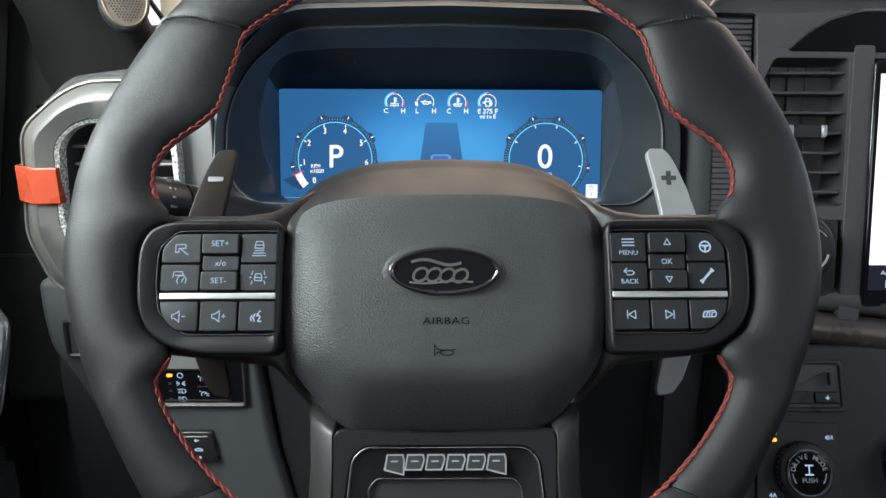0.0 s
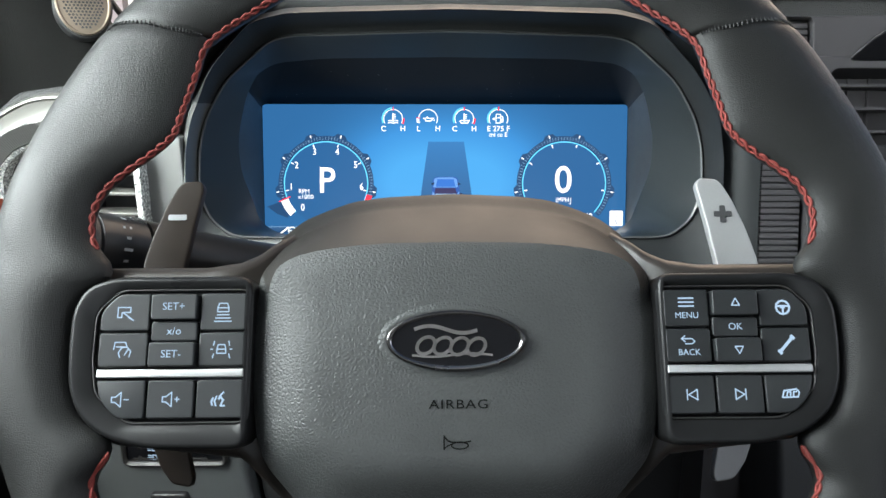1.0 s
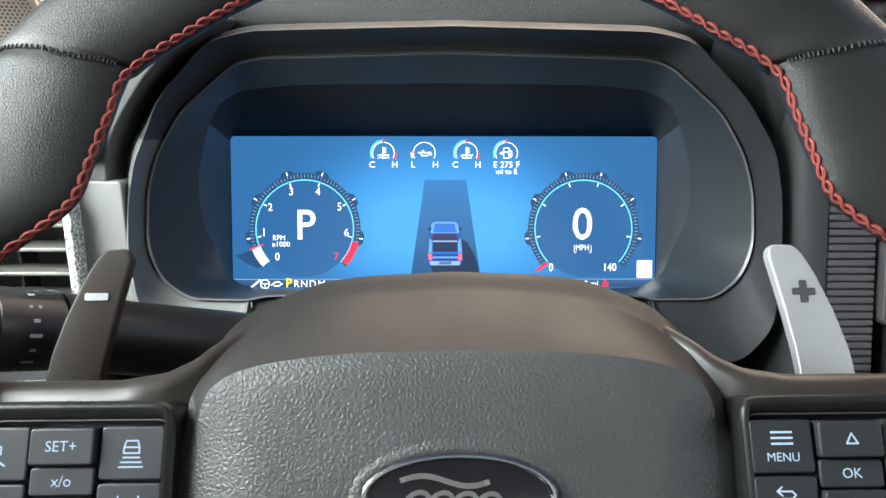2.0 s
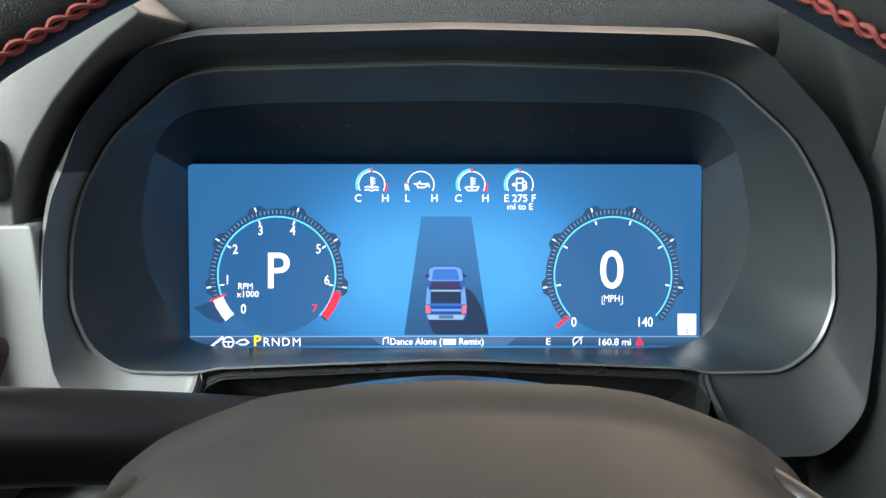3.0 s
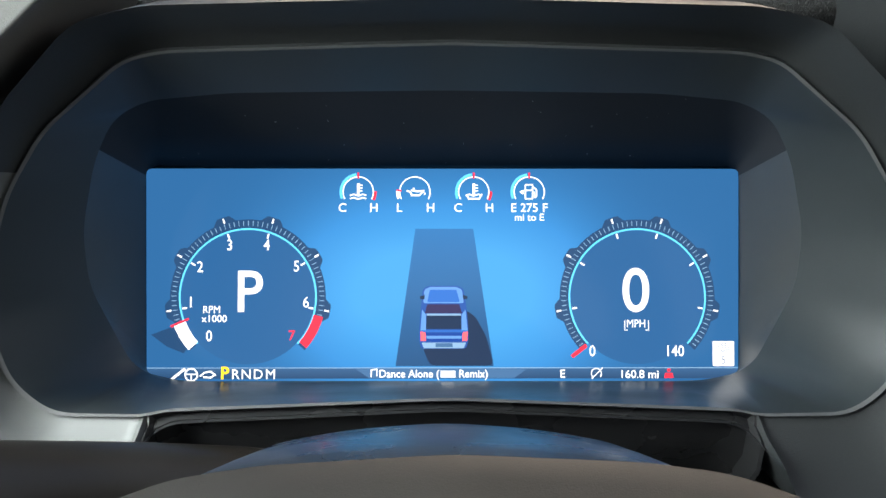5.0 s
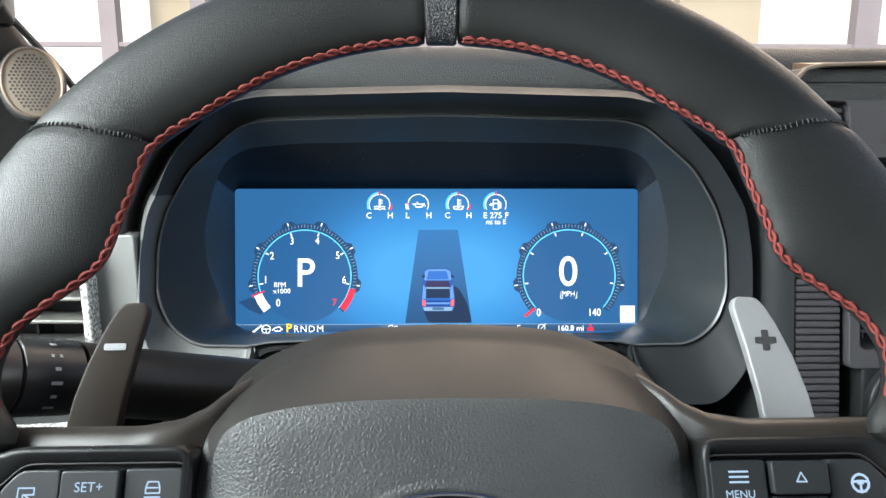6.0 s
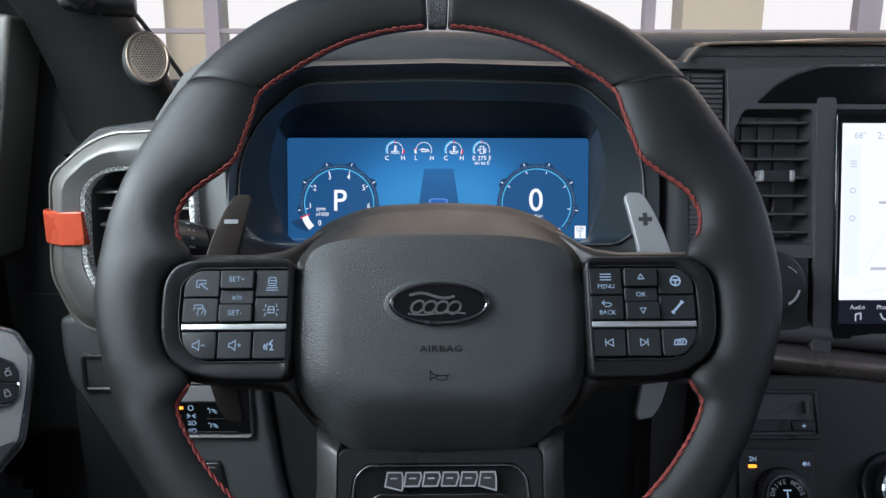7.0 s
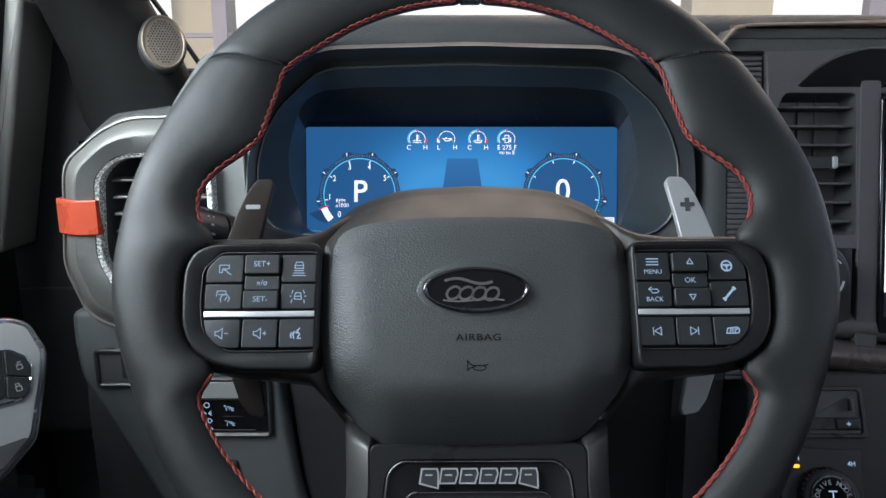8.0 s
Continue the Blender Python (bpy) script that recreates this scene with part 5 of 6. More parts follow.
for z in (0.8132, 0.8000, 0.7867, 0.7731, 0.7593, 0.7455):
    x0 = -0.2735 if z > 0.75 else -0.268
    part("vent_slat", slab(rounded(rect(x0, -0.1945, z - 0.0011, z + 0.0011), 0.0005, 2), -0.022, -0.004, 0.0006, m=FL), VENTGREY, vent)
part("vent_vane", slab(rect(-0.2372, -0.2357, 0.728, 0.829), -0.036, -0.020, 0.0004, m=FL), DARK, vent)
part("vent_tab", slab(rounded(rect(-0.216, -0.205, 0.7650, 0.7740), 0.003, 3), -0.008, 0.000, 0.002, m=FL), CHROME, vent, "chrome vent tab")
clip = [[(-0.3150, z, -0.012), (-0.3155, z, 0.0005), (-0.3120, z, 0.0035), (-0.2985, z, 0.0135), (-0.2945, z, 0.0142), (-0.2795, z, 0.0122), (-0.2787, z, 0.0098), (-0.2787, z, -0.012)] for z in (0.7730, 0.7738, 0.7988, 0.7996)]
clip[0] = [(x * 0.998 - 0.0006, z, w - 0.0007) for x, z, w in clip[0]]
clip[3] = [(x * 0.998 - 0.0006, z, w - 0.0007) for x, z, w in clip[3]]
part("vent_clip", loft(clip, close_first=True, m=FL), ORANGE, vent, "bright orange metal clip", sharp=25)
part("vent_side_panel", slab(rounded([(-0.1955, 0.8360), (-0.1705, 0.8360), (-0.1705, 0.770), (-0.1740, 0.735), (-0.1955, 0.735)], 0.003, 3), -0.03, -0.0080, 0.0010, m=FL), PANEL, vent, "flat satin silver side panel")
part("vent_hood", slab(rounded([(-0.300, 0.838), (-0.268, 0.864), (-0.200, 0.873), (-0.178, 0.872), (-0.178, 0.846), (-0.26, 0.846)], 0.006, 4), -0.10, -0.0035, 0.004, m=FL), SOFT, vent, "black padded hood")

# ---- lower left panels ----
FP = basis((0.0, 0.915, 0.600), 0)
lower = thing("knee_panel", "charcoal lower dashboard panel with lamp switches", "dash panel")
part("panel_body", slab(rounded([(-0.3312, 0.100), (-0.3315, 0.070), (-0.3285, 0.0408), (-0.3130, 0.010), (-0.2900, -0.035), (-0.255, -0.105), (-0.245, -0.160), (-0.125, -0.160), (-0.146, -0.060), (-0.158, 0.040), (-0.165, 0.100)], 0.008, 4), -0.04, 0.0, 0.006, m=FP), DASH, lower)
part("column_panel", slab(rounded([(-0.1555, 0.115), (-0.1535, 0.040), (-0.1425, -0.060), (-0.121, -0.160), (0.20, -0.160), (0.20, 0.115)], 0.004, 3), -0.05, -0.012, 0.004, m=FP), CONSOLE, lower, "black panel under the column")
bz = rounded(rect(-0.3145, -0.262, 0.0320, 0.0670), 0.006, 4)
part("side_switch_bezel", frame_ring(grown(bz, -0.0040), bz, -0.001, 0.0035, 0.0012, m=FP), SATIN, lower)
part("side_switch_well", slab(grown(bz, -0.0040), -0.004, 0.0005, 0, m=FP), DARK, lower)
part("side_switch", slab(rounded(rect(-0.292, -0.272, 0.040, 0.060), 0.002, 3), -0.002, 0.0015, 0.0008, m=FP), BUTTON, lower)
lamp = thing("lamp_switch_panel", "black headlamp switch panel with pale blue symbols and an amber light", "switch panel")
lz = rounded(rect(-0.2440, -0.1640, -0.0135, 0.0420), 0.007, 4)
part("switch_bezel", frame_ring(grown(lz, -0.0040), lz, -0.002, 0.0045, 0.0018, m=FP), SATIN2, lamp, "satin dark grey bezel")
part("switch_face", slab(grown(lz, -0.0040), -0.003, 0.0010, 0, m=FP), PIANO, lamp, "glossy black face")
part("switch_strip", slab(rounded(rect(-0.2395, -0.1930, 0.0225, 0.0375), 0.001, 2), 0.0, 0.0028, 0.0006, m=FP), GREY, lamp, "satin grey strip")
part("switch_line", slab(rect(-0.2360, -0.1800, -0.0080, -0.0070), 0.0, 0.0016, 0.0002, m=FP), SATIN2, lamp)
part("switch_line", slab(rect(-0.2360, -0.1900, 0.0205, 0.0215), 0.0, 0.0016, 0.0002, m=FP), SATIN2, lamp)
part("amber_light", slab(rounded(rect(-0.2325, -0.2280, 0.0144, 0.0172), 0.0008, 2), 0.0, 0.0016, 0.0002, m=FP), AMBER, lamp, "small amber light")


def marks(parent, frame_m, lines, w, z, name="switch_mark", mat=None, label="pale blue symbol"):
    bm = bmesh.new()
    for ln in lines:
        stroke(ln, w, z, bm)
    bm.transform(frame_m)
    part(name, bm, mat or MARK, parent, label, smooth=False)


def circle(cx, cy, r, a0=0, a1=360, n=14):
    return [(cx + r * math.cos(radians(a0 + (a1 - a0) * k / n)), cy + r * math.sin(radians(a0 + (a1 - a0) * k / n))) for k in range(n + 1)]


marks(lamp, FP, [circle(-0.2212, 0.0158, 0.0023)], 0.0007, 0.0014)
marks(lamp, FP, [[(-0.2248, 0.0104), (-0.2222, 0.0082), (-0.2248, 0.0062)], [(-0.2176, 0.0104), (-0.2202, 0.0082), (-0.2176, 0.0062)], [(-0.2250, 0.0082), (-0.2234, 0.0082)], [(-0.2174, 0.0082), (-0.2190, 0.0082)]], 0.0006, 0.0014)
for y in (0.0013, -0.0062):
    marks(lamp, FP, [[(-0.2208, y + 0.0020), (-0.2188, y + 0.0018), (-0.2172, y), (-0.2188, y - 0.0018), (-0.2208, y - 0.0020), (-0.2208, y + 0.0020)], [(-0.2218, y + 0.0016), (-0.2242, y + 0.0016)], [(-0.2218, y), (-0.2242, y)], [(-0.2218, y - 0.0016), (-0.2242, y - 0.0016)]], 0.0006, 0.0014)
for y, plus in ((0.0120, True), (-0.0019, False)):
    lines = [circle(-0.2020, y, 0.0024, -30, 210), [(-0.2020, y), (-0.2002, y + 0.0020)], [(-0.2062, y + 0.0030), (-0.2044, y + 0.0030)], [(-0.1990, y + 0.0010), (-0.1978, y + 0.0010)], [(-0.1992, y - 0.0010), (-0.1980, y - 0.0012)]]
    if plus:
        lines.append([(-0.2053, y + 0.0039), (-0.2053, y + 0.0021)])
    marks(lamp, FP, lines, 0.0006, 0.0014)
for y in (0.0082, 0.0013, -0.0062):
    part("dim_light", slab(rounded(rect(-0.2318, -0.2292, y - 0.0008, y + 0.0008), 0.0005, 2), 0.0, 0.0014, 0, m=FP), SATIN2, lamp)
part("switch_line", slab(rect(-0.2075, -0.1900, 0.0052, 0.0056), 0.0, 0.0014, 0, m=FP), SATIN2, lamp)
pedal = thing("pedal_switch", "black pedal adjustment rocker with white arrows", "switch")
po = rounded([(-0.2255, -0.0360), (-0.2285, -0.0660), (-0.1930, -0.0660), (-0.1975, -0.0360)], 0.003, 3)
part("rocker", slab(po, -0.002, 0.0050, 0.002, m=FP), SATIN, pedal)
part("rocker_edge", slab(rect(-0.2225, -0.2015, -0.0410, -0.0398), 0.0040, 0.0058, 0.0003, m=FP), ALU, pedal)
marks(pedal, FP, [[(-0.2126, -0.0440), (-0.2094, -0.0440)], [(-0.2116, -0.0430), (-0.2126, -0.0440), (-0.2116, -0.0450)], [(-0.2118, -0.0606), (-0.2086, -0.0606)], [(-0.2096, -0.0596), (-0.2086, -0.0606), (-0.2096, -0.0616)], [(-0.2130, -0.0527), (-0.2100, -0.0517), (-0.2070, -0.0527), (-0.2074, -0.0541), (-0.2130, -0.0537), (-0.2130, -0.0527)]], 0.0012, 0.0053, "rocker_mark")

# ---- driver's door ----
door = thing("driver_door", "black driver door panel with a silver lock switch bezel", "door")
bm = box(-0.46, -0.415, -0.9, 1.02, 0.15, 0.895, bevel=0.012)
part("door_panel", bm, DOORBLK, door)
bm = box(-0.47, -0.41, 0.80, 1.20, 0.86, 1.34, bevel=0.01)
part("window_frame", bm, DOORBLK, door, "black window frame")
sail = rounded([(-0.50, 0.55), (-0.30, 0.55), (-0.30, 0.90), (-0.335, 1.00), (-0.38, 1.25), (-0.50, 1.25)], 0.02, 4)
part("sail_panel", slab(sail, -0.02, 0.0, 0.01, m=basis((0, 0.985, 0), 0)), DOORBLK, door, "black sail panel before the window")
edge_strip = rounded([(-0.3640, 0.9550), (-0.3490, 0.9530), (-0.3600, 0.9000), (-0.3720, 0.8410), (-0.3920, 0.7460), (-0.4080, 0.7460), (-0.3860, 0.8410), (-0.3740, 0.9000)], 0.005, 4)
part("window_trim", slab(edge_strip, -0.05, 0.0, 0.004, m=basis((0, 0.93, 0), 0)), VENTGREY, door, "satin grey window trim")
part("armrest", box(-0.40, -0.325, -0.2, 0.86, 0.50, 0.60, bevel=0.02), SOFT, door)
part("door_shell", box(-0.40, -0.345, 0.45, 0.86, 0.585, 0.74, bevel=0.02), DOORBLK, door)
part("door_seam", slab(rect(-0.48, -0.325, 0.7000, 0.7022), -0.002, 0.0008, 0.0002, m=basis((0, 0.985, 0), 0)), SATIN, door)
FD = basis((-0.315, 0.82, 0.68), 32, 60)
db = rounded([(-0.0635, 0.056), (0.0054, 0.0482), (0.019, 0.0393), (0.0225, 0.0135), (0.0145, -0.0031), (-0.0096, -0.0451), (-0.0382, -0.0607), (-0.0886, -0.0662)], 0.006, 5)
part("bezel", slab(db, -0.03, 0.0, 0.004, m=FD), CHROME, door, "satin silver door bezel")
part("bezel_inset", slab(grown(db, -0.0062), -0.002, 0.0012, 0.001, m=FD), GREY, door, "grey inset")
part("bezel_pocket", slab(rounded([(-0.078, -0.0382), (-0.0153, -0.0408), (-0.038, -0.0545), (-0.0824, -0.0587)], 0.004, 3), 0.0, 0.0018, 0.0004, m=FD), DARK, door)
lk = rounded([(-0.0335, 0.0272), (-0.0048, 0.0228), (0.0044, 0.0144), (0.0058, 0.0072), (-0.0027, -0.0109), (-0.01, -0.0155), (-0.0429, -0.0121)], 0.003, 4)
part("lock_frame", frame_ring(grown(lk, -0.0012), lk, 0.0, 0.0030, 0.0005, m=FD), CHROME, door, "chrome lock switch frame")
part("lock_key", slab(rounded([(-0.0085, 0.0224), (-0.0053, 0.0211), (0.0029, 0.0132), (0.0039, 0.0069), (0.0006, -0.0015), (-0.0137, 0.0048)], 0.002, 3), 0.0, 0.0036, 0.0006, m=FD), BUTTON, door)
part("lock_key", slab(rounded([(-0.014, 0.0038), (0.0001, -0.0025), (-0.0039, -0.0105), (-0.0098, -0.014), (-0.0193, -0.0108)], 0.002, 3), 0.0, 0.0036, 0.0006, m=FD), BUTTON, door)
part("lock_key", slab(rounded([(-0.0298, 0.0254), (-0.0099, 0.023), (-0.0205, -0.0103), (-0.0384, -0.0098)], 0.002, 3), 0.0, 0.0036, 0.0006, m=FD), BUTTON, door)
for cy, cx, o in ((0.0091, -0.0037, 1), (-0.0055, -0.01, 0)):
    marks(door, FD, [[(cx - 0.0018, cy), (cx + 0.0018, cy), (cx + 0.0018, cy - 0.0032), (cx - 0.0018, cy - 0.0032), (cx - 0.0018, cy)], [(cx - 0.0012 + 0.001 * o, cy), (cx - 0.0012 + 0.001 * o, cy + 0.0020), (cx + 0.0012 + 0.001 * o, cy + 0.0020), (cx + 0.0012 + 0.001 * o, cy)][:4 - o]], 0.0005, 0.0038, "lock_mark", GREYMARK, "white padlock mark")

# ---- windscreen pillar with its speaker ----
pillar = thing("windscreen_pillar", "dark grey moulded windscreen pillar trim", "pillar")
path = [(-0.284, 1.015, 0.80), (-0.286, 0.990, 0.860), (-0.290, 0.970, 0.905), (-0.299, 0.940, 0.950), (-0.318, 0.875, 1.010), (-0.345, 0.770, 1.100), (-0.40, 0.560, 1.26), (-0.45, 0.35, 1.40)]
rings = []
for i, p in enumerate(path):
    wd = (0.062, 0.054, 0.047, 0.042, 0.038, 0.036, 0.036, 0.036)[i]
    sec = rounded([(wd, 0.018), (wd * 0.75, -0.006), (0.0, -0.020), (-wd, -0.008), (-wd * 1.35, 0.03), (0.0, 0.05)], 0.014, 4)
    rings.append([(p[0] + a, p[1] + b, p[2] + b * 0.35) for a, b in sec])
part("pillar_trim", loft(rings, close_first=True), PILLAR, pillar)
part("glass_seal", tube([(-0.2180, 0.985, 0.880), (-0.2310, 0.985, 0.905), (-0.2440, 0.975, 0.930), (-0.2580, 0.950, 0.960), (-0.2800, 0.880, 1.010)], 0.0022, n=8), DARK, pillar, "black glass seal")
part("grab_handle_base", slab(rounded(rect(-0.034, 0.022, -0.006, 0.032), 0.006, 4), -0.02, 0.006, 0.004, m=basis((-0.2640, 0.915, 0.962), 12, 18)), SATIN, pillar, "black handle mount")
part("grab_handle", tube([(-0.2740, 0.902, 0.962), (-0.2740, 0.880, 0.972), (-0.288, 0.835, 1.005), (-0.33, 0.72, 1.10)], [0.010, 0.012, 0.011, 0.011], n=14), SATIN, pillar, "black grab handle")
FS = basis((-0.2485, 0.950, 0.9200), 10, 30)
speaker = thing("tweeter_speaker", "round champagne metal tweeter with a perforated grille", "speaker")
part("speaker_ring", frame_ring(ring_disc(0, 0, 0.0160, 0.0205, 44), ring_disc(0, 0, 0.0185, 0.0230, 44), -0.012, 0.0022, 0.001, m=FS), DARK, speaker, "black outer ring")
part("speaker_rim", frame_ring(ring_disc(0, 0, 0.0152, 0.0197, 44), ring_disc(0, 0, 0.0172, 0.0217, 44), -0.010, 0.0058, 0.0012, m=FS), SPEAKER, speaker)
part("speaker_grille", slab(ring_disc(0, 0, 0.0160, 0.0205, 44), -0.006, 0.0046, 0.001, m=FS, dome=0.0012), SPEAKER, speaker, "champagne metal grille")
bm = bmesh.new()
for r in range(-9, 10):
    for c in range(-9, 10):
        x, y = (c + 0.5 * (r % 2)) * 0.00235, r * 0.00205
        if (x / 0.0130) ** 2 + (y / 0.0172) ** 2 < 1:
            flat(ring_disc(x, y, 0.00084, 0.00084, 8), 0.00485 + 0.0010 * (1 - (x / 0.016) ** 2 - (y / 0.02) ** 2), bm)
bm.transform(FS)
holes = part("grille_holes", bm, DARK, speaker, "small dark holes", smooth=False)
holes["kind"] = "stuff"

# ---- centre stack ----
ST = basis((0.0, 0.882, 0.810), 10)
stack_vent = thing("centre_air_vent", "black centre air vent with louvres and a chrome tab", "air vent")
vo2 = rounded([(0.2300, 0.0460), (0.2300, 0.0780), (0.3075, 0.0780), (0.3075, -0.0480), (0.2300, -0.0480)], 0.004, 5)
vi2 = rounded([(0.2355, 0.0540), (0.2428, 0.0702), (0.2972, 0.0702), (0.2985, -0.0370), (0.2365, -0.0370)], 0.004, 5)
part("vent_frame", frame_ring(vi2, vo2, -0.03, 0.0002, 0.0006, m=ST), STACK, stack_vent, "charcoal vent frame")
part("vent_throat", loft([at(vi2, 0.0), at(mixed(vi2, [(0.267, 0.016)] * len(vi2), 0.10), -0.028)], m=ST), DARK, stack_vent)
for z in (0.0601, 0.0457, 0.0313, 0.0165, 0.0020, -0.0126, -0.0272):
    part("vent_slat", slab(rounded(rect(0.2378, 0.2965, z - 0.0010, z + 0.0010), 0.0004, 2), -0.018, -0.003, 0.0005, m=ST), STACK, stack_vent)
for x in (0.2352 + 0.0136, 0.2624, 0.2760):
    part("vent_vane", slab(rect(x - 0.0006, x + 0.0006, -0.035, 0.068), -0.027, -0.018, 0.0002, m=ST), STACK, stack_vent)
part("vent_tab", slab(rounded(rect(0.2580, 0.2790, 0.0125, 0.0225), 0.002, 3), -0.006, 0.002, 0.001, m=ST), SATIN, stack_vent, "black louvre tab")
for x in (0.2563, 0.2808):
    part("tab_cap", slab(rounded(rect(x - 0.0019, x + 0.0019, 0.0128, 0.0222), 0.0018, 3), -0.006, 0.0038, 0.0014, m=ST), ALU, stack_vent, "chrome cap")
ridge = thing("ribbed_trim", "black vertically stacked ribbed dash trim", "trim")
part("rib_base", slab(rect(0.2000, 0.2288, -0.150, 0.1020), -0.03, -0.006, 0.002, m=ST), SATIN, ridge)
rib_me = None
for k in range(62):
    y = -0.148 + k * 0.00402
    if rib_me is None:
        rb0 = part("rib", slab(rounded(rect(0.2015, 0.2272, -0.0016, 0.0016), 0.0005, 1), -0.007, -0.0036, 0.0006, m=None), STACK, ridge)
        rib_me = rb0.data
        rb0.matrix_local = ST @ Matrix.Translation((0, y, 0))
    else:
        rb = new("rib", rib_me)
        rb.parent = ridge
        rb.matrix_local = ST @ Matrix.Translation((0, y, 0))
fascia = thing("centre_fascia", "charcoal centre fascia round the touchscreen", "fascia")
part("fascia_column", slab(rounded(rect(0.3000, 0.3160, -0.128, 0.080), 0.003, 3), -0.03, 0.0008, 0.0010, m=ST), STACK, fascia)
gap_section = ((0.1755, -0.050), (0.1755, -0.027), (0.1800, -0.0195), (0.1860, -0.0110), (0.1930, -0.0045), (0.2005, -0.0030), (0.2005, -0.050))
part("fascia_gap", loft([[(x, y, w) for x, w in gap_section] for y in (-0.150, -0.06, 0.03, 0.108)], close_first=True, m=ST), HOOD, fascia, "smooth charcoal cheek beside the hood")
part("brow_panel", slab(rounded([(0.185, 0.1015), (0.62, 0.1100), (0.62, 0.0700), (0.2300, 0.0700), (0.2288, 0.1010)], 0.003, 3), -0.03, -0.0004, 0.0008, m=ST), STACK, fascia)
part("brow_recess", slab(rounded([(0.2500, 0.0745), (0.2660, 0.0880), (0.2819, 0.0975), (0.3044, 0.1040), (0.60, 0.1050), (0.60, 0.0745)], 0.006, 4), -0.03, 0.0005, 0.001, m=ST), PIANO, fascia, "glossy black curved inset")
marks(fascia, ST, [[(0.252, 0.0762), (0.2665, 0.0892), (0.2822, 0.0985), (0.3044, 0.1048), (0.60, 0.1056)]], 0.0010, 0.0008, "recess_edge", DCHROME, "thin dark edge")
part("knob_panel", slab(rounded(rect(0.2380, 0.2972, -0.1060, -0.0390), 0.003, 3), -0.03, -0.0005, 0.0015, m=ST), SATIN, fascia, "black knob panel")
knob = thing("trailer_knob", "round black ribbed control knob", "knob")
part("knob_skirt", slab(ring_disc(0.2655, -0.0690, 0.0270, 0.0270, 40), -0.002, 0.006, 0.002, m=ST), SATIN, knob)
part("knob_cap", slab(ring_disc(0.2655, -0.0690, 0.0205, 0.0205, 40), 0.004, 0.0165, 0.002, m=ST, dome=0.001), BUTTON, knob)
marks(knob, ST, [circle(0.2655, -0.0690, 0.0165, 40, 70, 5)], 0.0006, 0.0182, "knob_mark", GREYMARK, "white printed arc")
marks(knob, ST, [circle(0.2655, -0.0690, 0.0150, -62, -12, 6)], 0.0018, 0.0182, "knob_mark", GREYMARK, "worn white lettering bar")

tablet = thing("centre_touchscreen", "large lit touchscreen with a pale map and black lower bar", "touchscreen")
part("screen_bezel", slab(rounded(rect(0.3150, 0.575, -0.1130, 0.0690), 0.005, 4), -0.03, 0.0030, 0.002, m=ST), PIANO, tablet, "glossy black bezel")
MAP = glow("map_white", (0.93, 0.95, 1.0), 1.0)
MAPGREY = glow("map_grey", (0.55, 0.58, 0.64), 0.9)
MAPEDGE = glow("map_light", (0.86, 0.90, 0.97), 1.0)
part("map_area", slab(rect(0.3195, 0.568, -0.0810, 0.0590), 0.0031, 0.0034, 0, m=ST), MAP, tablet, "white map picture", smooth=False)
part("map_side", slab(rect(0.3215, 0.3345, -0.062, 0.042), 0.0034, 0.00345, 0, m=ST), MAPEDGE, tablet, smooth=False)
part("lower_bar", slab(rect(0.3195, 0.568, -0.1000, -0.0812), 0.0031, 0.0034, 0, m=ST), glow("bar_navy", (0.010, 0.012, 0.022), 0.8), tablet, smooth=False)
bm = writing("68\u00b0", 0.3335, 0.0490, 0.0048, 0.0036)
writing("2:11", 0.3535, 0.0490, 0.0054, 0.0036, bm=bm)
bm.transform(ST)
part("screen_figures", bm, MAPGREY, tablet, smooth=False)
marks(tablet, ST, [[(0.3262, y), (0.3312, y)] for y in (0.0292, 0.0270, 0.0248)] + [circle(0.3285, 0.006, 0.002)] + [circle(0.3285, -0.016, 0.002)], 0.0007, 0.0036, "map_symbols", MAPGREY, "grey map symbols")
marks(tablet, ST, [[(0.3400, -0.055), (0.3650, -0.010), (0.40, 0.03), (0.42, 0.055)], [(0.34, -0.075), (0.42, -0.060)]], 0.0015, 0.0036, "map_roads", MAPEDGE, "pale road lines")
marks(tablet, ST, [[(0.3445, -0.0560), (0.3590, -0.0560)]], 0.0022, 0.0036, "map_bar", MAPGREY, "grey label bar")
marks(tablet, ST, [[(0.3500, -0.0035), (0.3650, -0.0035)]], 0.0022, 0.0036, "map_bar", MAPGREY, "grey label bar")
bm = writing("Audio", 0.3345, -0.0868, 0.0034, 0.0036, 0.01)
writing("Phone", 0.3560, -0.0868, 0.0034, 0.0036, 0.01, bm=bm)
bm.transform(ST)
part("bar_lettering", bm, MAPGREY, tablet, smooth=False)
marks(tablet, ST, [[(0.3330, -0.0975), (0.3330, -0.0925), (0.3372, -0.0915), (0.3372, -0.0965)], [(0.3530, -0.0920), (0.3545, -0.0955), (0.3580, -0.0972)]], 0.0011, 0.0036, "bar_symbols", MAPGREY, "grey note and handset")

# tray lip over the passenger side
tray = thing("dash_tray", "black dash tray with a thin bronze lip", "tray")
part("tray_lip", tube([(0.1990, 0.9130, 0.9160), (0.2030, 0.9120, 0.9220), (0.2090, 0.9110, 0.9285), (0.2180, 0.9105, 0.9303), (0.240, 0.910, 0.9310), (0.36, 0.910, 0.9325), (1.2, 0.93, 0.940)], [0.0012, 0.0014, 0.0014, 0.0014, 0.0012, 0.0012, 0.0012], n=8), SPEAKER, tray, "thin bronze lip")
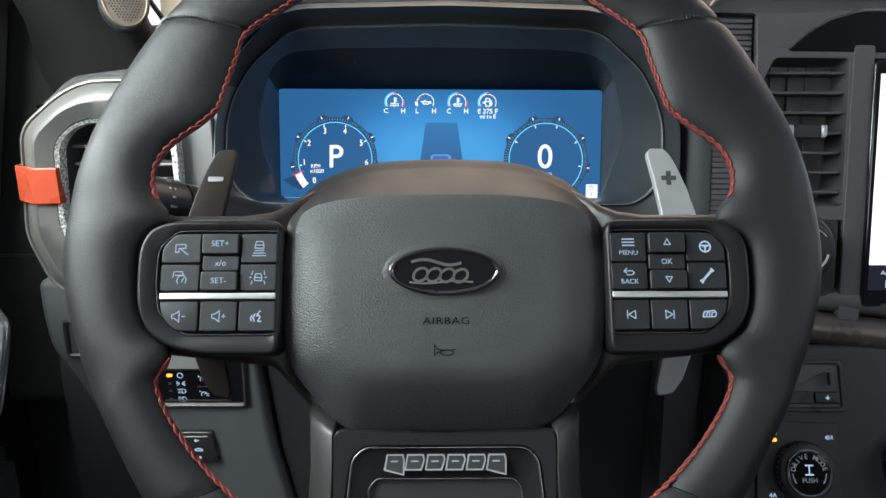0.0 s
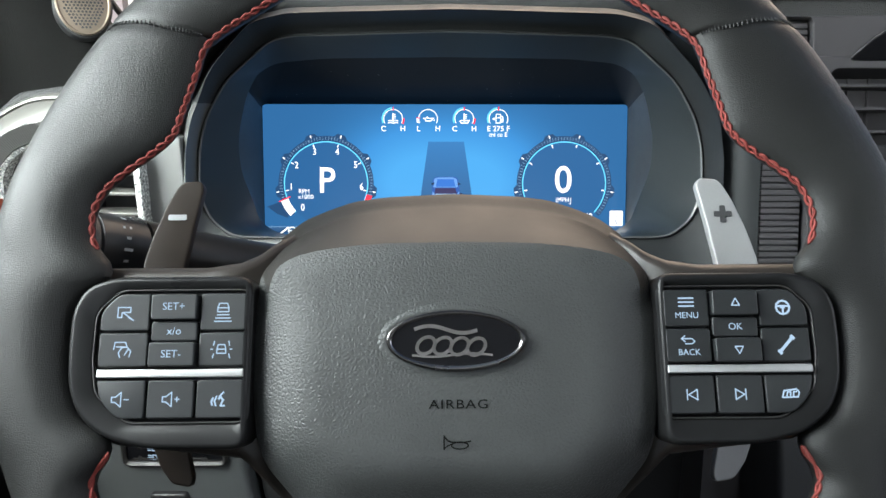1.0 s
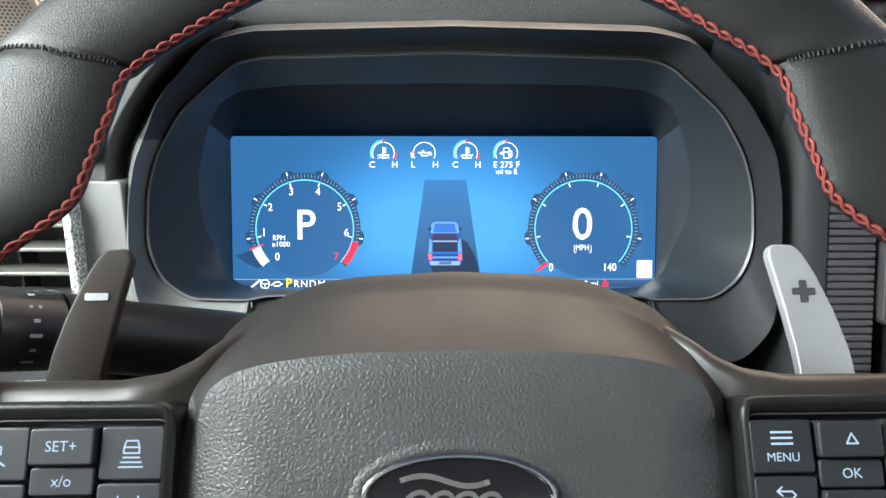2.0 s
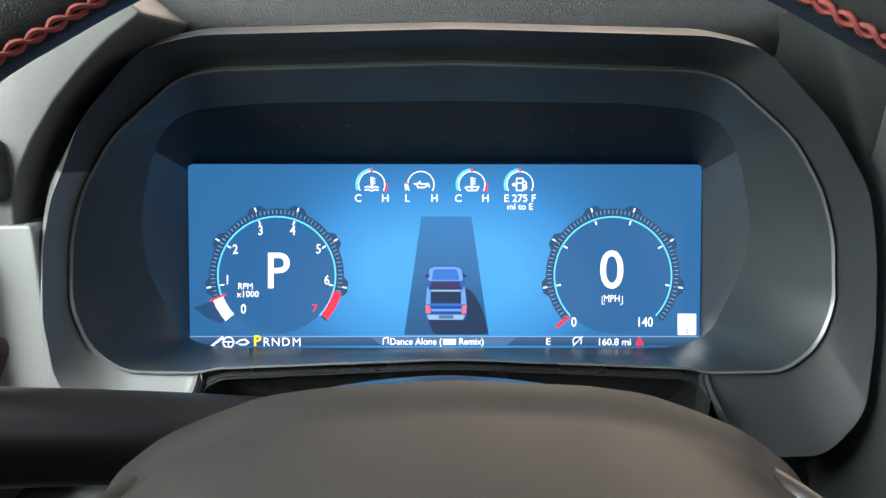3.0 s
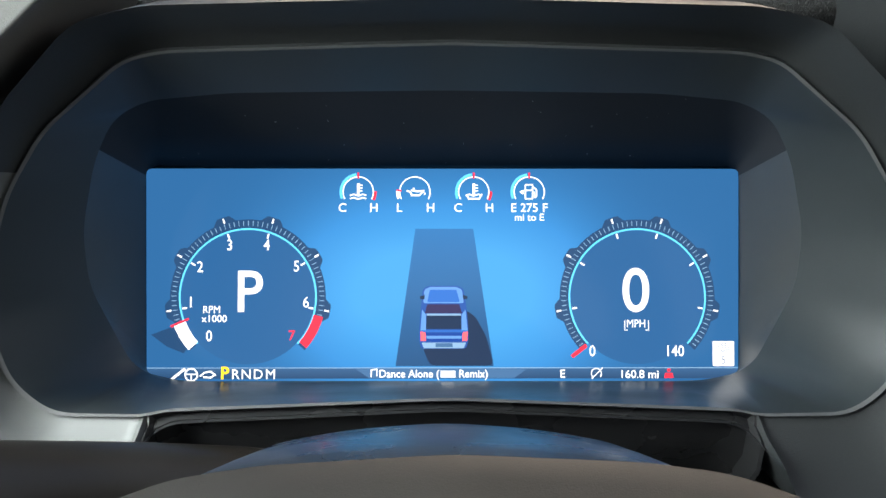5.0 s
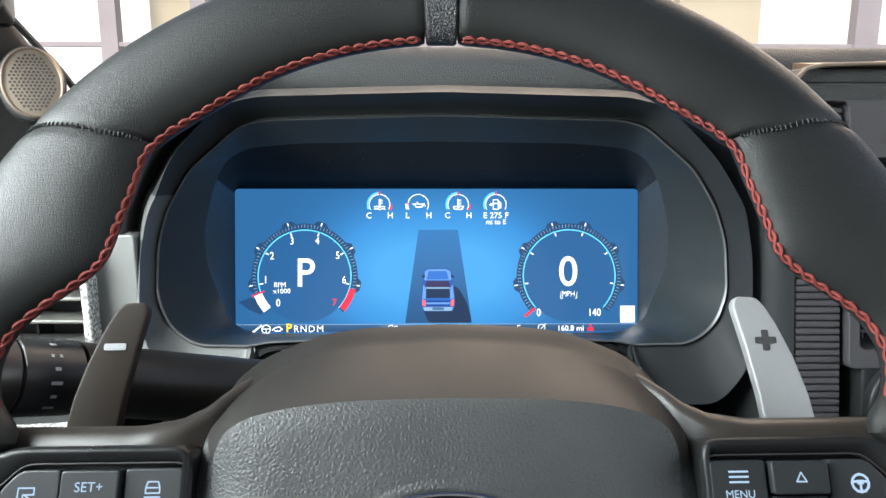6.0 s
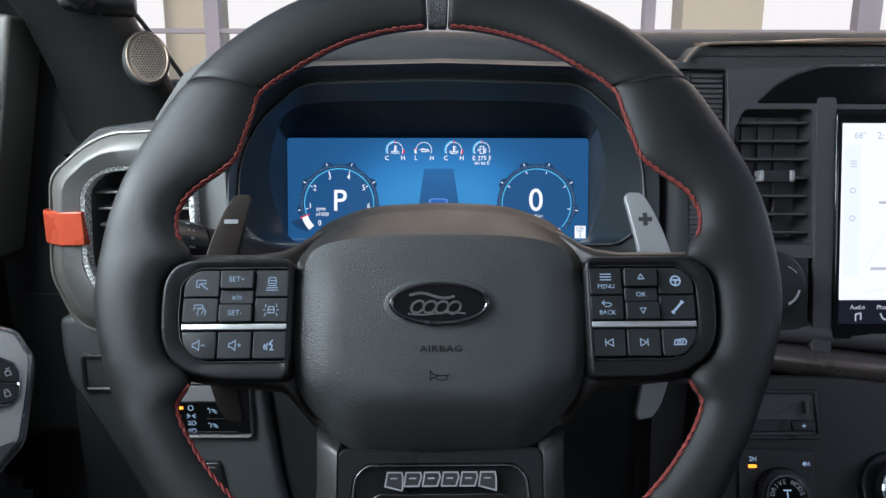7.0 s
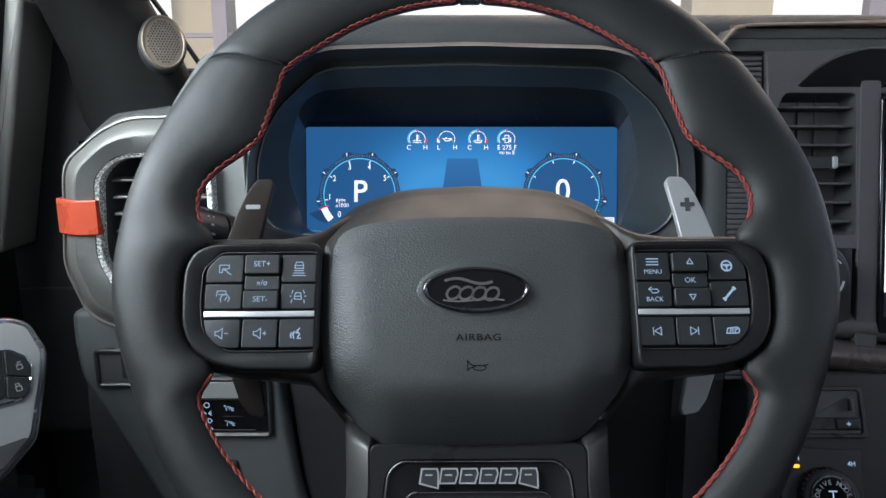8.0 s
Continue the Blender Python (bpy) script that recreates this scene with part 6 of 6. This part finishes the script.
part("tray_sill", loft([[(x, 0.9115, 0.9302), (x, 0.9125, 0.9310 + h), (x, 0.940, 0.9330 + h), (x, 0.94, 0.926)] for x, h in ((0.215, 0.0001), (0.26, 0.0010), (0.32, 0.0036), (0.40, 0.0046), (1.22, 0.0060))], close_first=True), BRONZE, tray, "bronze tray sill")
part("tray_front", slab(rounded([(0.2010, 0.9160), (0.2110, 0.9290), (1.22, 0.9300), (1.22, 0.9080), (0.197, 0.9080)], 0.002, 3), -0.05, 0.0, 0.002, m=basis((0, 0.915, 0), 0)), SOFT, tray, "black tray front")
part("tray_line", slab(rect(0.2050, 1.22, 0.9208, 0.9216), -0.01, 0.0008, 0.0003, m=basis((0, 0.915, 0), 0)), SATIN, tray)

# lower sweep and console
sweep = thing("fascia_sweep", "dark bronze sweep under the centre fascia", "trim")
part("sweep_bar", tube([(0.215, 0.893, 0.687), (0.25, 0.872, 0.684), (0.29, 0.866, 0.680), (0.365, 0.862, 0.672), (0.50, 0.856, 0.668), (0.64, 0.85, 0.668)], 0.0125, n=24), SWEEP, sweep, "dark bronze satin bar")
part("sweep_pad", tube([(0.205, 0.900, 0.703), (0.25, 0.880, 0.7035), (0.30, 0.872, 0.702), (0.365, 0.868, 0.697), (0.50, 0.864, 0.690), (0.64, 0.86, 0.690)], 0.0105, n=16), STACK, sweep, "grained black edge")
LO = basis((0.0, 0.838, 0.635), 25)
console = thing("lower_console", "black lower console panel with a port pocket", "console")
part("console_face", slab(rounded([(0.215, 0.040), (0.62, 0.040), (0.62, -0.14), (0.205, -0.14)], 0.006, 3), -0.06, 0.0, 0.004, m=LO), CONSOLE, console)
pk = rounded(rect(0.235, 0.3015, -0.0100, 0.0285), 0.004, 4)
part("pocket_frame", frame_ring(grown(pk, -0.0035), pk, -0.001, 0.0022, 0.0008, m=LO), SATIN, console)
part("pocket_back", slab(grown(pk, -0.0035), -0.001, 0.0005, 0, m=LO), DARK, console)
part("pocket_shelf", slab(rounded(rect(0.240, 0.2970, -0.0040, 0.0052), 0.001, 2), 0.0, 0.0025, 0.0008, m=LO), SATIN, console)
part("pocket_switch", slab(rounded(rect(0.2775, 0.2945, -0.0035, 0.0045), 0.001, 2), 0.0, 0.0042, 0.001, m=LO), BUTTON, console)
part("pocket_post", tube([LO @ Vector((0.2900, 0.0100, 0.004)), LO @ Vector((0.2900, 0.0190, 0.004))], 0.0022, n=10), SATIN2, console, "small dark post")
marks(console, LO, [[(0.2850, 0.0005), (0.2882, 0.0005)], [(0.2866, 0.0020), (0.2866, -0.0010)]], 0.0007, 0.0045, "pocket_mark")
drive = thing("drive_mode_dial", "round black drive mode dial with white lettering", "dial")
part("dial_panel", slab(rounded([(0.2340, -0.0160), (0.2935, -0.0180), (0.2900, -0.090), (0.2280, -0.090)], 0.003, 3), -0.002, 0.0030, 0.001, m=LO), CONSOLE, drive)
part("dial_ring", slab(ring_disc(0.2640, -0.0520, 0.0207, 0.0207, 44), 0.0, 0.0120, 0.003, m=LO), CONSOLE, drive)
bm = bmesh.new()
for k in range(36):
    a = radians(10 * k)
    tube([LO @ Vector((0.2640 + 0.0209 * math.cos(a), -0.0520 + 0.0209 * math.sin(a), h)) for h in (0.002, 0.0095)], 0.0008, n=5, bm=bm)
part("dial_knurl", bm, CONSOLE, drive)
part("dial_cap", slab(ring_disc(0.2640, -0.0520, 0.0154, 0.0154, 40), 0.010, 0.0135, 0.001, m=LO), PIANO, drive, "glossy black cap")
part("dial_cap_ring", frame_ring(ring_disc(0.264, -0.052, 0.0152, 0.0152, 40), ring_disc(0.264, -0.052, 0.0165, 0.0165, 40), 0.010, 0.0138, 0.0004, m=LO), DCHROME, drive)
bm = writing("PUSH", 0.2640, -0.0570, 0.0032, 0.0137, 0.01)
for k, ch in enumerate("DRIVE MODE"):
    a = radians(75 - 150 * k / 9)
    rot = Matrix.Translation((0.2640 + 0.0116 * math.sin(-a), -0.0520 + 0.0116 * math.cos(a), 0)) @ Matrix.Rotation(a, 4, "Z")
    if ch != " ":
        writing(ch, 0, 0, 0.0034, 0.0137, 0.01, m=rot, bm=bm)
bm.transform(LO)
part("dial_lettering", bm, GREYMARK, drive, "white lettering", smooth=False)
marks(drive, LO, [circle(0.2640, -0.0520, 0.0119, 182, 214, 6)], 0.0009, 0.0137, "dial_arc", GREYMARK, "white arc arrow")
marks(drive, LO, [circle(0.2640, -0.0520, 0.0119, -34, -2, 6)], 0.0009, 0.0137, "dial_arc", GREYMARK, "white arc arrow")
marks(drive, LO, [[(0.2640, -0.0465), (0.2640, -0.0530)], [(0.2612, -0.0465), (0.2668, -0.0465)], [(0.2612, -0.0530), (0.2668, -0.0530)]], 0.0010, 0.0137, "dial_mark")
for word, x, y in (("4H", 0.2855, -0.0283), ("2H", 0.2445, -0.0245), ("4A", 0.2415, -0.0690), ("4L", 0.2830, -0.0740)):
    bm = writing(word, x, y, 0.0034, 0.0033, 0.01)
    bm.transform(LO)
    part("mode_lettering", bm, MARK, drive, "pale blue lettering", smooth=False)
part("mode_light", slab(rounded(rect(0.2405, 0.2470, -0.0310, -0.0285), 0.0008, 2), 0.002, 0.0034, 0.0002, m=LO), AMBER, drive, "small amber light")
audio = thing("audio_knob", "ribbed chrome and black rotary knob with a blue glow", "knob")
part("knob_base", slab(ring_disc(0.3540, -0.0480, 0.0290, 0.0290, 44), -0.002, 0.006, 0.002, m=LO), SATIN, audio)
part("knob_body", slab(ring_disc(0.3540, -0.0480, 0.0225, 0.0225, 44), 0.004, 0.022, 0.002, m=LO), SATIN, audio)
part("knob_band", frame_ring(ring_disc(0.354, -0.048, 0.0180, 0.0180, 44), ring_disc(0.354, -0.048, 0.0232, 0.0232, 44), 0.014, 0.0230, 0.001, m=LO), CHROME, audio, "chrome band")
part("knob_glow", frame_ring(ring_disc(0.354, -0.048, 0.0172, 0.0172, 44), ring_disc(0.354, -0.048, 0.0181, 0.0181, 44), 0.014, 0.0232, 0.0002, m=LO), glow("blue_light", (0.03, 0.10, 1.0), 3.0), audio, "thin blue light ring")

# ---- outside the windscreen ----
def ground_sheet():
    bm = bmesh.new()
    bmesh.ops.create_grid(bm, x_segments=2, y_segments=2, size=300, matrix=Matrix.Translation((0, 0, -0.85)))
    return tagged(part("ground", bm, CONCRETE, smooth=False), "pale concrete forecourt", "ground", kind="structure")


ground_sheet()
front = tagged(new("storefront"), "glazed storefront wall with taupe posts and beige piers", "storefront", kind="structure")
for x0, x1 in ((-3.35, -3.18), (-2.43, -2.28), (2.13, 2.24), (4.35, 4.59), (6.6, 6.8), (-5.6, -5.4)):
    part("post", box(x0, x1, 8.0, 8.14, -0.85, 3.6), MAUVE, front, smooth=False)
part("transom", box(-9, 9, 8.02, 8.12, 1.515, 1.56), MAUVE, front, smooth=False)
part("transom", box(-9, 9, 8.02, 8.12, 2.60, 2.68), MAUVE, front, smooth=False)
part("sill_wall", box(-9, 9, 8.0, 8.2, -0.85, 0.10), BEIGE, front, smooth=False)
hall = tagged(new("neighbour_building"), "beige rendered building across the forecourt", "building", kind="structure")
for x0, x1, y in ((-3.06, -2.46, 8.6), (2.72, 3.62, 8.6), (-6.4, -5.0, 8.6)):
    part("pier", box(x0, x1, y, y + 0.4, -0.85, 3.4), BEIGE, hall, smooth=False)
back_m = glow("bright_sky", (0.90, 0.85, 0.79), 1.0)
bm = bmesh.new()
bm.faces.new([bm.verts.new(p) for p in ((-40, 40, -0.85), (40, 40, -0.85), (40, 40, 20), (-40, 40, 20))])
tagged(part("backdrop", bm, back_m, smooth=False), "bright white hazy sky", "sky", kind="structure")
